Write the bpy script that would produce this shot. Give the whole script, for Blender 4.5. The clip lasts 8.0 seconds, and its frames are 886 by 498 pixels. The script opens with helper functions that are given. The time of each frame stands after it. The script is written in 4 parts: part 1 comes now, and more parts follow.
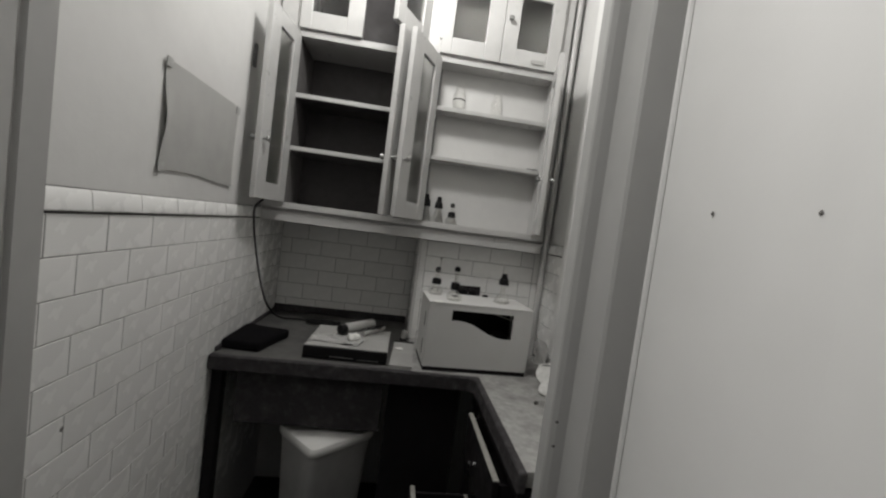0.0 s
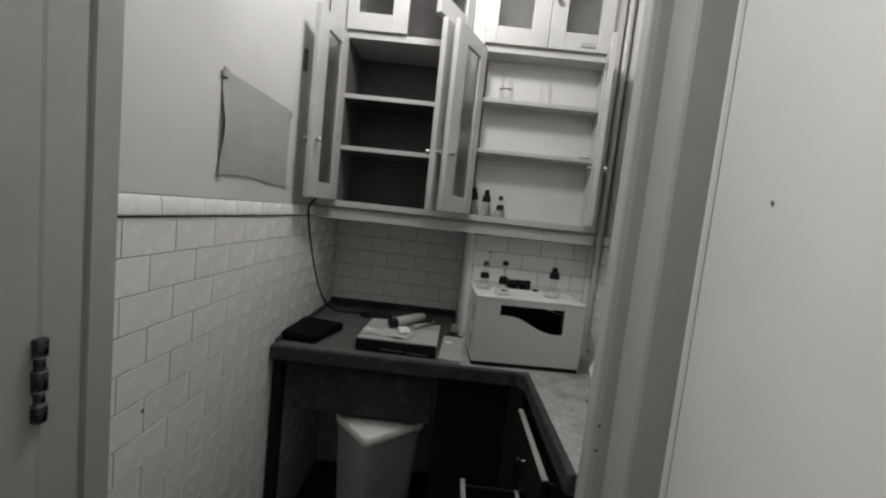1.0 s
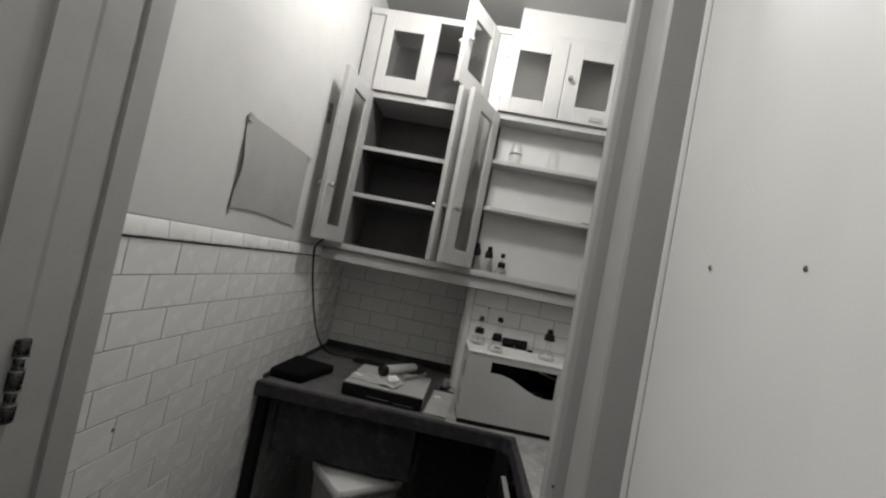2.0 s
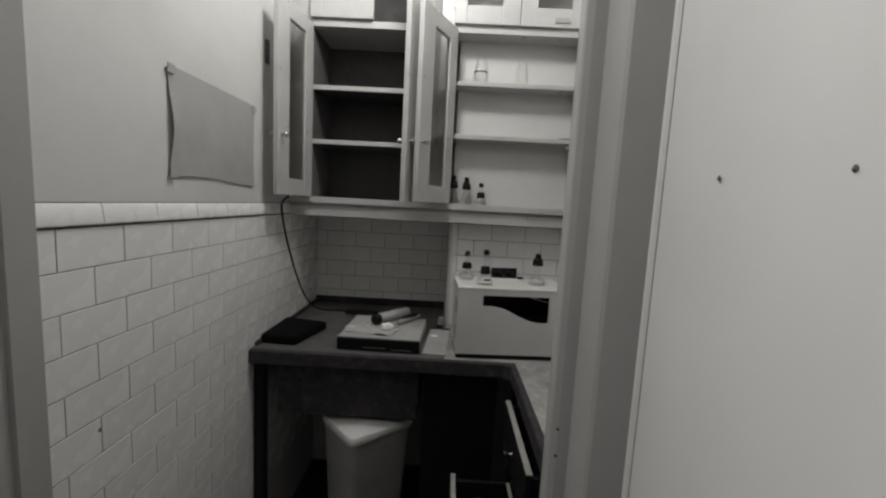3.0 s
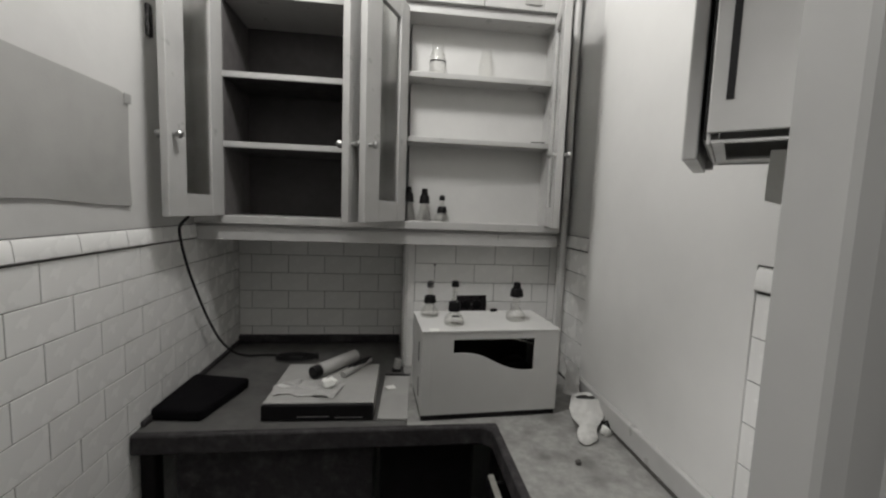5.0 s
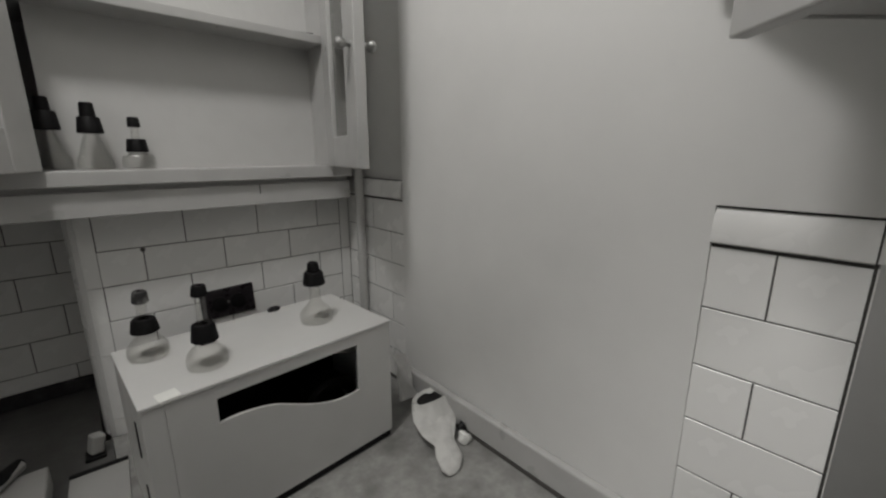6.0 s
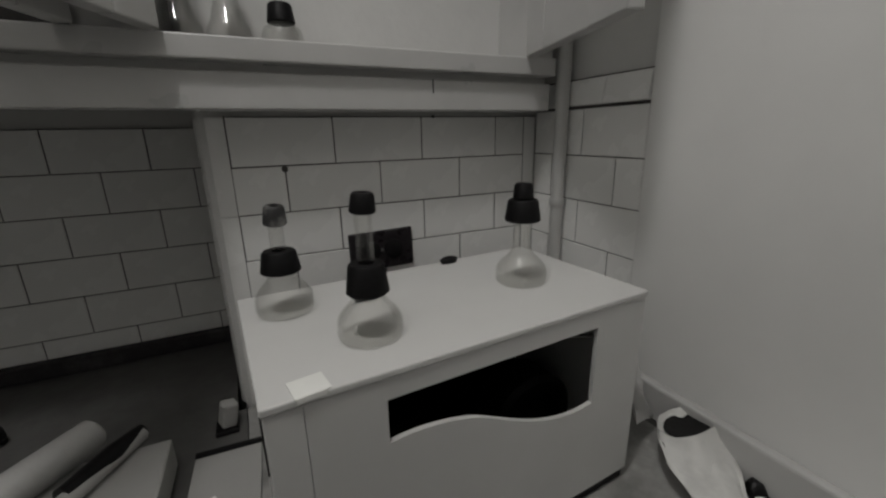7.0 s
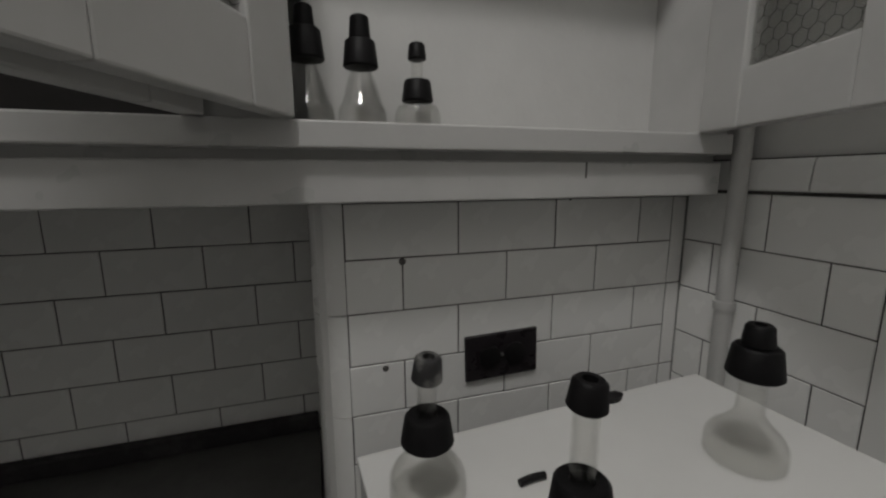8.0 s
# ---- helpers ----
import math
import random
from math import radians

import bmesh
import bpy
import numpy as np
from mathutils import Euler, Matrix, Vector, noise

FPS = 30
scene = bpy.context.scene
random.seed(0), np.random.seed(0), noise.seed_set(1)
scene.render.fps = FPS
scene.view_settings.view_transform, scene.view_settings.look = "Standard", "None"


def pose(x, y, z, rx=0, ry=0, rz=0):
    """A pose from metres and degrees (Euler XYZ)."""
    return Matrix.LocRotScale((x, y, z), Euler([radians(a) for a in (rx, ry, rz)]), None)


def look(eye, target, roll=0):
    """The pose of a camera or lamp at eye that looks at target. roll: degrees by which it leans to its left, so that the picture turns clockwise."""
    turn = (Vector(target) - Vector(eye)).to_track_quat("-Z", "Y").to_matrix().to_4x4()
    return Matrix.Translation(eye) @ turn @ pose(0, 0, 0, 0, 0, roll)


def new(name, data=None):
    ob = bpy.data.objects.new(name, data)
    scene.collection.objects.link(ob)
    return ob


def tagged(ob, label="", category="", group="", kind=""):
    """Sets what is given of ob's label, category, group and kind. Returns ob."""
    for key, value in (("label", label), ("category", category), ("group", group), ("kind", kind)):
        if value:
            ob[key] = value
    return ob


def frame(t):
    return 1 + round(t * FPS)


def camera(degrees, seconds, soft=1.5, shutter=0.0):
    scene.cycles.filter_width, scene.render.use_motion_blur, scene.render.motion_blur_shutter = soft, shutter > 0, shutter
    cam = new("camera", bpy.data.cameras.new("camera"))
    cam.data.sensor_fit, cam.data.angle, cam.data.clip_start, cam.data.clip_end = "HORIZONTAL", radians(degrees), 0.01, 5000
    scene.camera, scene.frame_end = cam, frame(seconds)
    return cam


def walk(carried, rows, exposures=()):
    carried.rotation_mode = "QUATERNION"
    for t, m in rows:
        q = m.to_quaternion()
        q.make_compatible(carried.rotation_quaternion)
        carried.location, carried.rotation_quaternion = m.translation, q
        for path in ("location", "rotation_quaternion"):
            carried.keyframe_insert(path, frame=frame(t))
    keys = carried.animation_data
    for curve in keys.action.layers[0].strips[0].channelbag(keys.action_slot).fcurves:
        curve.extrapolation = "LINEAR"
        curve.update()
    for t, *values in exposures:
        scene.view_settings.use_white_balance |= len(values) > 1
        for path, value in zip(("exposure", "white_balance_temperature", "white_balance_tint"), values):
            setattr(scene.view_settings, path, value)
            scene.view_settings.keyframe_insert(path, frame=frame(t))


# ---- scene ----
cam = camera(94.9, 8.0, soft=2.3)
PATH = [
    (0, (0.495, 0.249, 1.427), (0.72, 2.233, 1.318), 7.5),
    (0.5, (0.563, 0.273, 1.429), (0.936, 2.231, 1.272), 7.8),
    (1, (0.522, 0.255, 1.435), (0.486, 2.246, 1.26), 6.1),
    (1.5, (0.556, 0.239, 1.413), (0.569, 2.239, 1.401), 11.9),
    (1.7, (0.573, 0.221, 1.417), (0.473, 2.216, 1.51), 13.4),
    (2.8, (0.59, 0.298, 1.446), (0.5, 2.293, 1.332), 4.0),
    (3, (0.595, 0.303, 1.445), (0.567, 2.29, 1.218), 3.0),
    (3.5, (0.592, 0.293, 1.451), (0.645, 2.271, 1.157), 2.8),
    (4, (0.592, 0.295, 1.444), (0.703, 2.264, 1.112), 4.4),
    (4.2, (0.591, 0.293, 1.448), (0.771, 2.26, 1.134), 5.7),
    (5.3, (0.551, 0.779, 1.497), (0.91, 2.737, 1.311), -2.0),
    (5.5, (0.593, 0.858, 1.499), (1.265, 2.716, 1.19), -3.7),
    (6, (0.62, 1.102, 1.47), (1.924, 2.549, 1.013), 0.0),
    (6.5, (0.65, 1.248, 1.459), (1.72, 2.858, 0.949), -3.8),
    (7, (0.65, 1.435, 1.328), (1.475, 3.173, 0.783), -1.2),
    (7.5, (0.643, 1.539, 1.306), (1.358, 3.33, 0.777), -1.8),
    (8, (0.6, 1.595, 1.388), (1.194, 3.473, 1.041), -0.3),
]

EXPOSURES = [(0, -0.08), (1.7, -0.08), (2.9, -0.2), (3.3, -0.14), (4.2, -0.06), (5.3, 0.0), (5.6, -0.04), (6, -0.26), (6.5, -0.36), (7, -0.4), (7.5, -0.2), (8, -0.48)]
walk(cam, [(t, look(eye, target, roll)) for t, eye, target, roll in PATH], EXPOSURES)

# ---- light ----
world = bpy.data.worlds.new("world")
scene.world = world
world.use_nodes = True
world.node_tree.nodes["Background"].inputs[0].default_value = (0.5, 0.5, 0.48, 1)
world.node_tree.nodes["Background"].inputs[1].default_value = 0.05

ROOM_LAMP, ROOM_WATTS, ROOM_SIZE = (0.43, 1.46, 2.55), 28.0, 0.085
HALL_LAMP, HALL_WATTS = (-0.45, 0.36, 2.66), 31.0


def area_lamp(name, at, watts, size, colour):
    data = bpy.data.lights.new(name, "AREA")
    data.shape, data.size, data.size_y, data.energy, data.color = "RECTANGLE", size[0], size[1], watts, colour
    ob = new(name, data)
    ob.matrix_world = pose(*at)
    return ob


bulb = bpy.data.lights.new("room_light", "POINT")
bulb.energy, bulb.shadow_soft_size, bulb.color = ROOM_WATTS, ROOM_SIZE, (1, 0.987, 0.962)
new("room_light", bulb).matrix_world = pose(*ROOM_LAMP)
area_lamp("hall_light", (HALL_LAMP[0], HALL_LAMP[1], HALL_LAMP[2] - 0.035), HALL_WATTS, (1.15, 0.16), (1, 0.987, 0.962))

# ---- materials ----


def material(name, colour, rough=0.5, metal=0.0, grain=0.0, grain_scale=60.0, stain=0.0, stain_scale=4.0, stain_colour=None,
             bump=0.0, bump_scale=200.0, vary=0.0, coat=0.0, spec=0.5):
    """Paint, stone or metal: base colour, fine grain, broad stains, fine relief and a small difference from piece to piece."""
    m = bpy.data.materials.new(name)
    m.use_nodes = True
    tree = m.node_tree
    n, link = tree.nodes, tree.links
    b = n["Principled BSDF"]
    b.inputs["Roughness"].default_value, b.inputs["Metallic"].default_value = rough, metal
    b.inputs["Coat Weight"].default_value = coat
    b.inputs["Specular IOR Level"].default_value = spec
    where = n.new("ShaderNodeTexCoord").outputs["Object"]

    def noise_tex(scale, detail, lo, hi):
        t = n.new("ShaderNodeTexNoise")
        t.inputs["Scale"].default_value, t.inputs["Detail"].default_value = scale, detail
        link.new(where, t.inputs["Vector"])
        r = n.new("ShaderNodeMapRange")
        r.inputs["From Min"].default_value, r.inputs["From Max"].default_value = lo, hi
        link.new(t.outputs["Fac"], r.inputs["Value"])
        return r.outputs["Result"]

    col = None
    base = n.new("ShaderNodeRGB")
    base.outputs[0].default_value = (*colour, 1)
    col = base.outputs[0]

    def blend(col, fac, to, amount):
        x = n.new("ShaderNodeMix")
        x.data_type = "RGBA"
        k = n.new("ShaderNodeMath")
        k.operation = "MULTIPLY"
        k.inputs[1].default_value = amount
        link.new(fac, k.inputs[0])
        link.new(k.outputs[0], x.inputs["Factor"])
        link.new(col, x.inputs["A"])
        x.inputs["B"].default_value = (*to, 1)
        return x.outputs["Result"]

    if stain:
        to = stain_colour or tuple(c * 0.45 for c in colour)
        col = blend(col, noise_tex(stain_scale, 6, 0.48, 0.75), to, stain)
    if grain:
        col = blend(col, noise_tex(grain_scale, 4, 0.35, 0.7), tuple(c * 0.5 for c in colour), grain)
    if vary:
        info = n.new("ShaderNodeObjectInfo")
        col = blend(col, info.outputs["Random"], tuple(c * 0.6 for c in colour), vary)
    link.new(col, b.inputs["Base Color"])
    rr = n.new("ShaderNodeMapRange")
    rr.inputs["To Min"].default_value, rr.inputs["To Max"].default_value = max(0.02, rough - 0.08), min(1, rough + 0.1)
    link.new(noise_tex(stain_scale * 3, 3, 0.3, 0.7), rr.inputs["Value"])
    link.new(rr.outputs["Result"], b.inputs["Roughness"])
    if bump:
        t = n.new("ShaderNodeTexNoise")
        t.inputs["Scale"].default_value, t.inputs["Detail"].default_value = bump_scale, 5
        link.new(where, t.inputs["Vector"])
        k = n.new("ShaderNodeBump")
        k.inputs["Strength"].default_value, k.inputs["Distance"].default_value = bump, 0.002
        link.new(t.outputs["Fac"], k.inputs["Height"])
        link.new(k.outputs["Normal"], b.inputs["Normal"])
    return m


def thin_glass(name):
    """Thin clear lab glass: lets light through, with a gloss that grows at the edges and a faint film of dust."""
    m = bpy.data.materials.new(name)
    m.use_nodes = True
    n, link = m.node_tree.nodes, m.node_tree.links
    n.remove(n["Principled BSDF"])
    through_, gloss, film_ = n.new("ShaderNodeBsdfTransparent"), n.new("ShaderNodeBsdfGlossy"), n.new("ShaderNodeBsdfDiffuse")
    through_.inputs["Color"].default_value = (0.988, 0.988, 0.982, 1)
    gloss.inputs["Roughness"].default_value = 0.06
    film_.inputs["Color"].default_value = (0.72, 0.72, 0.70, 1)
    edge, a, b = n.new("ShaderNodeLayerWeight"), n.new("ShaderNodeMixShader"), n.new("ShaderNodeMixShader")
    edge.inputs["Blend"].default_value = 0.22
    rise = n.new("ShaderNodeMapRange")
    rise.inputs["To Min"].default_value, rise.inputs["To Max"].default_value = 0.004, 0.42
    link.new(edge.outputs["Facing"], rise.inputs["Value"])
    where, dust, fade = n.new("ShaderNodeTexCoord"), n.new("ShaderNodeTexNoise"), n.new("ShaderNodeMapRange")
    dust.inputs["Scale"].default_value = 60
    fade.inputs["To Min"].default_value, fade.inputs["To Max"].default_value = 0.0, 0.008
    link.new(where.outputs["Object"], dust.inputs["Vector"])
    link.new(dust.outputs["Fac"], fade.inputs["Value"])
    link.new(fade.outputs["Result"], a.inputs["Fac"])
    link.new(through_.outputs[0], a.inputs[1])
    link.new(film_.outputs[0], a.inputs[2])
    link.new(rise.outputs["Result"], b.inputs["Fac"])
    link.new(a.outputs[0], b.inputs[1])
    link.new(gloss.outputs[0], b.inputs[2])
    link.new(b.outputs[0], n["Material Output"].inputs["Surface"])
    return m


def glass(name, rough=0.0, tint=(1, 1, 1), ior=1.45):
    m = bpy.data.materials.new(name)
    m.use_nodes = True
    b = m.node_tree.nodes["Principled BSDF"]
    b.inputs["Base Color"].default_value = (*tint, 1)
    b.inputs["Transmission Weight"].default_value = 1
    b.inputs["Roughness"].default_value, b.inputs["IOR"].default_value = rough, ior
    return m


W = (0.58, 0.576, 0.563)
PLASTER = material("plaster", W, 0.6, grain=0.05, grain_scale=25, stain=0.20, stain_scale=3.0, bump=0.25, bump_scale=60)
PANEL = material("panel_paint", (0.70, 0.695, 0.68), 0.5, grain=0.05, grain_scale=15, stain=0.12, stain_scale=3, bump=0.15, bump_scale=35)
TILE = material("glazed_tile", (0.78, 0.775, 0.76), 0.24, grain=0.03, grain_scale=12, stain=0.09, stain_scale=4, vary=0.13, bump=0.06, bump_scale=18, spec=0.4)
GROUT = material("grout", (0.06, 0.057, 0.053), 0.9, grain=0.4, grain_scale=40, stain=0.5, stain_scale=8, bump=0.5)
ENAMEL = material("white_enamel", (0.46, 0.456, 0.446), 0.34, grain=0.06, grain_scale=40, stain=0.24, stain_scale=6, bump=0.12, bump_scale=30)
# left cabinet cells: back, shelves and inner sides darker than the right cells
DARK_BACK = material("dark_cell_back", (0.055, 0.05, 0.05), 0.6, grain=0.3, grain_scale=40, stain=0.5, stain_scale=8, bump=0.1)
DARK_SIDE = material("dark_cell_side", (0.13, 0.122, 0.12), 0.6, grain=0.3, grain_scale=40, stain=0.6, stain_scale=9, bump=0.1)
TRIM = material("grey_trim_paint", (0.36, 0.357, 0.347), 0.38, grain=0.06, grain_scale=30, stain=0.15, stain_scale=5, bump=0.15, bump_scale=30)
# the ceiling is out of view; its grey is darkened to cut bounced light
CEILING = material("dimmed_ceiling_paint", (0.33, 0.327, 0.32), 0.8, stain=0.1, stain_scale=1.5, bump=0.2, bump_scale=60)
SOAPSTONE = material("dark_soapstone", (0.036, 0.033, 0.035), 0.66, grain=0.5, grain_scale=70, stain=0.7, stain_scale=22, stain_colour=(0.10, 0.095, 0.096), bump=0.7, bump_scale=90, spec=0.25)
STONE_TOP = material("speckled_stone", (0.33, 0.326, 0.313), 0.5, grain=0.55, grain_scale=55, stain=0.75, stain_scale=16, stain_colour=(0.10, 0.097, 0.092), bump=0.3, bump_scale=120)
SINK_TOP = material("worn_board", (0.10, 0.098, 0.094), 0.55, grain=0.25, grain_scale=45, stain=0.75, stain_scale=7, stain_colour=(0.035, 0.033, 0.032), bump=0.25, bump_scale=80)
DARK_WOOD = material("dark_wood", (0.012, 0.0105, 0.0115), 0.55, grain=0.5, grain_scale=30, stain=0.5, stain_scale=9, bump=0.3, spec=0.2)
PALE_WOOD = material("bare_wood", (0.34, 0.33, 0.30), 0.6, grain=0.4, grain_scale=50, stain=0.4, stain_scale=9, bump=0.3)
RUBBER = material("black_rubber", (0.008, 0.0075, 0.008), 0.5, grain=0.5, grain_scale=150, bump=0.15, bump_scale=300, spec=0.12)
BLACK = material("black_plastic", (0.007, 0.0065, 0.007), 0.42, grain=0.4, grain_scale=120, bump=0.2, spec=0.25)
CLOTH = material("black_fabric", (0.006, 0.0055, 0.0065), 0.95, grain=0.5, grain_scale=300, bump=0.6, bump_scale=500, spec=0.08)
CHROME = material("worn_chrome", (0.40, 0.40, 0.39), 0.42, metal=1.0, stain=0.5, stain_scale=60)
DARK_CHROME = material("dark_metal", (0.08, 0.078, 0.08), 0.28, metal=1.0, stain=0.6, stain_scale=80, stain_colour=(0.3, 0.3, 0.3))
PAPER = material("paper", (0.80, 0.80, 0.77), 0.8, grain=0.08, grain_scale=60, stain=0.1, bump=0.3, bump_scale=90)
CUP_PAPER = material("soiled_paper", (0.60, 0.596, 0.575), 0.7, grain=0.1, grain_scale=60, stain=0.35, stain_scale=30, bump=0.3, bump_scale=90)
CARD = material("grey_card", (0.36, 0.356, 0.342), 0.75, grain=0.08, grain_scale=20, stain=0.2, stain_scale=5, bump=0.15)
MELAMINE = material("white_laminate", (0.60, 0.596, 0.583), 0.4, grain=0.03, grain_scale=30, stain=0.10, stain_scale=6, bump=0.05)
PLASTIC = material("milky_plastic", (0.42, 0.416, 0.405), 0.35, stain=0.2, stain_scale=20, bump=0.4, bump_scale=50)
BIN_LID = material("bin_lid", (0.62, 0.616, 0.60), 0.45, stain=0.3, stain_scale=9)
STEEL_BIN = material("grey_bin", (0.35, 0.346, 0.34), 0.42, metal=0.0, grain=0.15, grain_scale=30, stain=0.4, stain_scale=8)
FLOOR = material("dark_linoleum", (0.03, 0.028, 0.027), 0.5, grain=0.4, grain_scale=80, stain=0.5, stain_scale=5)
OUTLET = material("dark_bakelite", (0.018, 0.015, 0.017), 0.30, stain=0.3, stain_scale=14, stain_colour=(0.04, 0.037, 0.037))
RUST = material("dull_rust", (0.15, 0.14, 0.13), 0.8, grain=0.5, grain_scale=300)
DIRT = material("dirt", (0.09, 0.085, 0.08), 0.9, grain=0.5, grain_scale=200)
CLEAR = thin_glass("clear_glass")
PANE = glass("wire_glass", 0.16, (0.80, 0.80, 0.78))
# for the added corridor walls out of view: dark grey to cut bounced light
DIM_HALL_PAINT = material("dimmed_hall_paint", (0.33, 0.327, 0.32), 0.6, grain=0.05, stain=0.1, stain_scale=2, bump=0.2, bump_scale=60)

# ---- building blocks ----


def box(bm, x0, y0, z0, x1, y1, z1, bevel=0.0):
    """A box from corner to corner in bm, its edges rounded off."""
    m = Matrix.LocRotScale(((x0 + x1) / 2, (y0 + y1) / 2, (z0 + z1) / 2), None, (abs(x1 - x0), abs(y1 - y0), abs(z1 - z0)))
    got = bmesh.ops.create_cube(bm, size=1, matrix=m)
    if bevel:
        edges = list({e for v in got["verts"] for e in v.link_edges})
        bmesh.ops.bevel(bm, geom=edges, offset=bevel, segments=2, affect="EDGES", profile=0.5)
    return bm


def boxed(*corners, bevel=0.0):
    return box(bmesh.new(), *corners, bevel=bevel)


def lathe(profile, steps=28, bm=None, at=(0, 0, 0)):
    """A turned shape: (radius, height) pairs round the z axis."""
    bm = bm or bmesh.new()
    rings = []
    for r, z in profile:
        if r < 1e-6:
            rings.append([bm.verts.new((at[0], at[1], at[2] + z))])
        else:
            rings.append([bm.verts.new((at[0] + r * math.cos(a), at[1] + r * math.sin(a), at[2] + z)) for a in (2 * math.pi * k / steps for k in range(steps))])
    for a, b in zip(rings, rings[1:]):
        for k in range(steps):
            j = (k + 1) % steps
            if len(a) == 1 and len(b) > 1:
                bm.faces.new((a[0], b[k], b[j]))
            elif len(b) == 1 and len(a) > 1:
                bm.faces.new((a[k], a[j], b[0]))
            elif len(a) > 1:
                bm.faces.new((a[k], a[j], b[j], b[k]))
    bmesh.ops.recalc_face_normals(bm, faces=bm.faces)
    return bm


def prism(points, z0, z1, bevel=0.0, bm=None):
    """An upright prism over a plan outline."""
    bm = bm or bmesh.new()
    low = [bm.verts.new((x, y, z0)) for x, y in points]
    face = bm.faces.new(low)
    made = bmesh.ops.extrude_face_region(bm, geom=[face])
    top = [v for v in made["geom"] if isinstance(v, bmesh.types.BMVert)]
    bmesh.ops.translate(bm, verts=top, vec=(0, 0, z1 - z0))
    bmesh.ops.recalc_face_normals(bm, faces=bm.faces)
    if bevel:
        bmesh.ops.bevel(bm, geom=list(bm.edges), offset=bevel, segments=2, affect="EDGES", profile=0.5)
    return bm


def tube(points, radius, steps=10, bm=None):
    """A round cord or pipe along a smooth line through points."""
    bm = bm or bmesh.new()
    pts = [Vector(p) for p in points]
    line = []
    for k in range(len(pts) - 1):
        p0, p1, p2, p3 = pts[max(k - 1, 0)], pts[k], pts[k + 1], pts[min(k + 2, len(pts) - 1)]
        count = 1 if len(pts) == 2 else 7
        for j in range(count):
            u = j / count
            line.append(0.5 * (2 * p1 + (p2 - p0) * u + (2 * p0 - 5 * p1 + 4 * p2 - p3) * u * u + (3 * p1 - p0 - 3 * p2 + p3) * u ** 3))
    line.append(pts[-1])
    rings = []
    for k, p in enumerate(line):
        way = (line[min(k + 1, len(line) - 1)] - line[max(k - 1, 0)]).normalized()
        q = way.to_track_quat("Z", "Y")
        rings.append([bm.verts.new(p + q @ Vector((radius * math.cos(a), radius * math.sin(a), 0))) for a in (2 * math.pi * i / steps for i in range(steps))])
    for a, b in zip(rings, rings[1:]):
        for i in range(steps):
            bm.faces.new((a[i], a[(i + 1) % steps], b[(i + 1) % steps], b[i]))
    bm.faces.new(rings[0][::-1])
    bm.faces.new(rings[-1])
    bmesh.ops.recalc_face_normals(bm, faces=bm.faces)
    return bm


def mesh_of(name, bm, mat, smooth=False):
    me = bpy.data.meshes.new(name)
    bm.to_mesh(me)
    bm.free()
    me.materials.append(mat)
    if smooth:
        me.polygons.foreach_set("use_smooth", [True] * len(me.polygons))
        me.set_sharp_from_angle(angle=radians(40))
    return me


def part(name, bm, mat, parent, label="", at=None, smooth=False):
    """One mesh object under a thing or a part."""
    ob = new(name, mesh_of(name, bm, mat, smooth))
    ob.parent = parent
    if at is not None:
        ob.matrix_local = at
    return tagged(ob, label)


def thing(name, m, label, category, group="", kind=""):
    ob = new(name)
    ob.matrix_world = m
    ob.empty_display_size = 0.05
    return tagged(ob, label, category, group, kind)


def solid(name, bm, mat, label, category, kind="", group="", smooth=False, at=None):
    """A thing that is one mesh."""
    ob = new(name, mesh_of(name, bm, mat, smooth))
    if at is not None:
        ob.matrix_world = at
    return tagged(ob, label, category, group, kind)


# ---- the room's shell ----
XL, XR, YB, YC, XC, ZC = -0.085, 1.17, 2.385, 2.10, 0.592, 2.70
YD0, YD1, XD0, XD1 = 0.702, 0.80, 0.003, 0.725
XH = 0.794
CAP0, CAP1 = 1.364, 1.411

ground = boxed(-1.6, -2.2, -0.1, 2.4, 2.6, 0)
solid("floor", ground, FLOOR, "dark worn linoleum floor", "floor", "structure")
solid("ceiling", boxed(-1.6, -2.2, ZC, 2.4, 2.6, ZC + 0.1), CEILING, "plain grey ceiling, out of view, darkened to cut bounced light", "ceiling", "structure")
wall_w = solid("wall_west", boxed(XL - 0.15, YD1 + 0.001, 0, XL - 0.008, YB + 0.15, ZC), PLASTER, "pale painted plaster wall above white tiles", "wall", "structure")
wall_n = solid("wall_north", boxed(XL - 0.008, YB + 0.008, 0, XC + 0.02, YB + 0.15, ZC), PLASTER, "back wall with white tiles over the counter", "wall", "structure")
chase = solid("wall_chase", boxed(XC + 0.008, YC + 0.008, 0, XR + 0.008, YB + 0.15, ZC), PLASTER, "projecting tiled wall behind the box", "wall", "structure")
wall_e = solid("wall_east", boxed(XR + 0.008, 1.108, 0, XR + 0.25, YB + 0.15, ZC), PLASTER, "plain pale painted side wall", "wall", "structure")
alcove = bmesh.new()
box(alcove, XR + 0.25, YD1 + 0.001, 0, XR + 0.4, 1.3, ZC)
solid("wall_alcove", alcove, PLASTER, "plain pale wall of the side niche", "wall", "structure")
# door wall with its opening, and the hall's side wall that meets it at the casing
solid("wall_south", boxed(XH + 0.001, YD0 + 0.03, 0, 2.4, YD1, ZC), PLASTER, "plain pale painted wall beside the doorway", "wall", "structure")
solid("wall_southwest", boxed(-1.6, 0.763, 0, XL - 0.0085, YD1, ZC), PLASTER, "unseen corridor wall, darkened to cut bounced light beside the doorway", "wall", "structure")
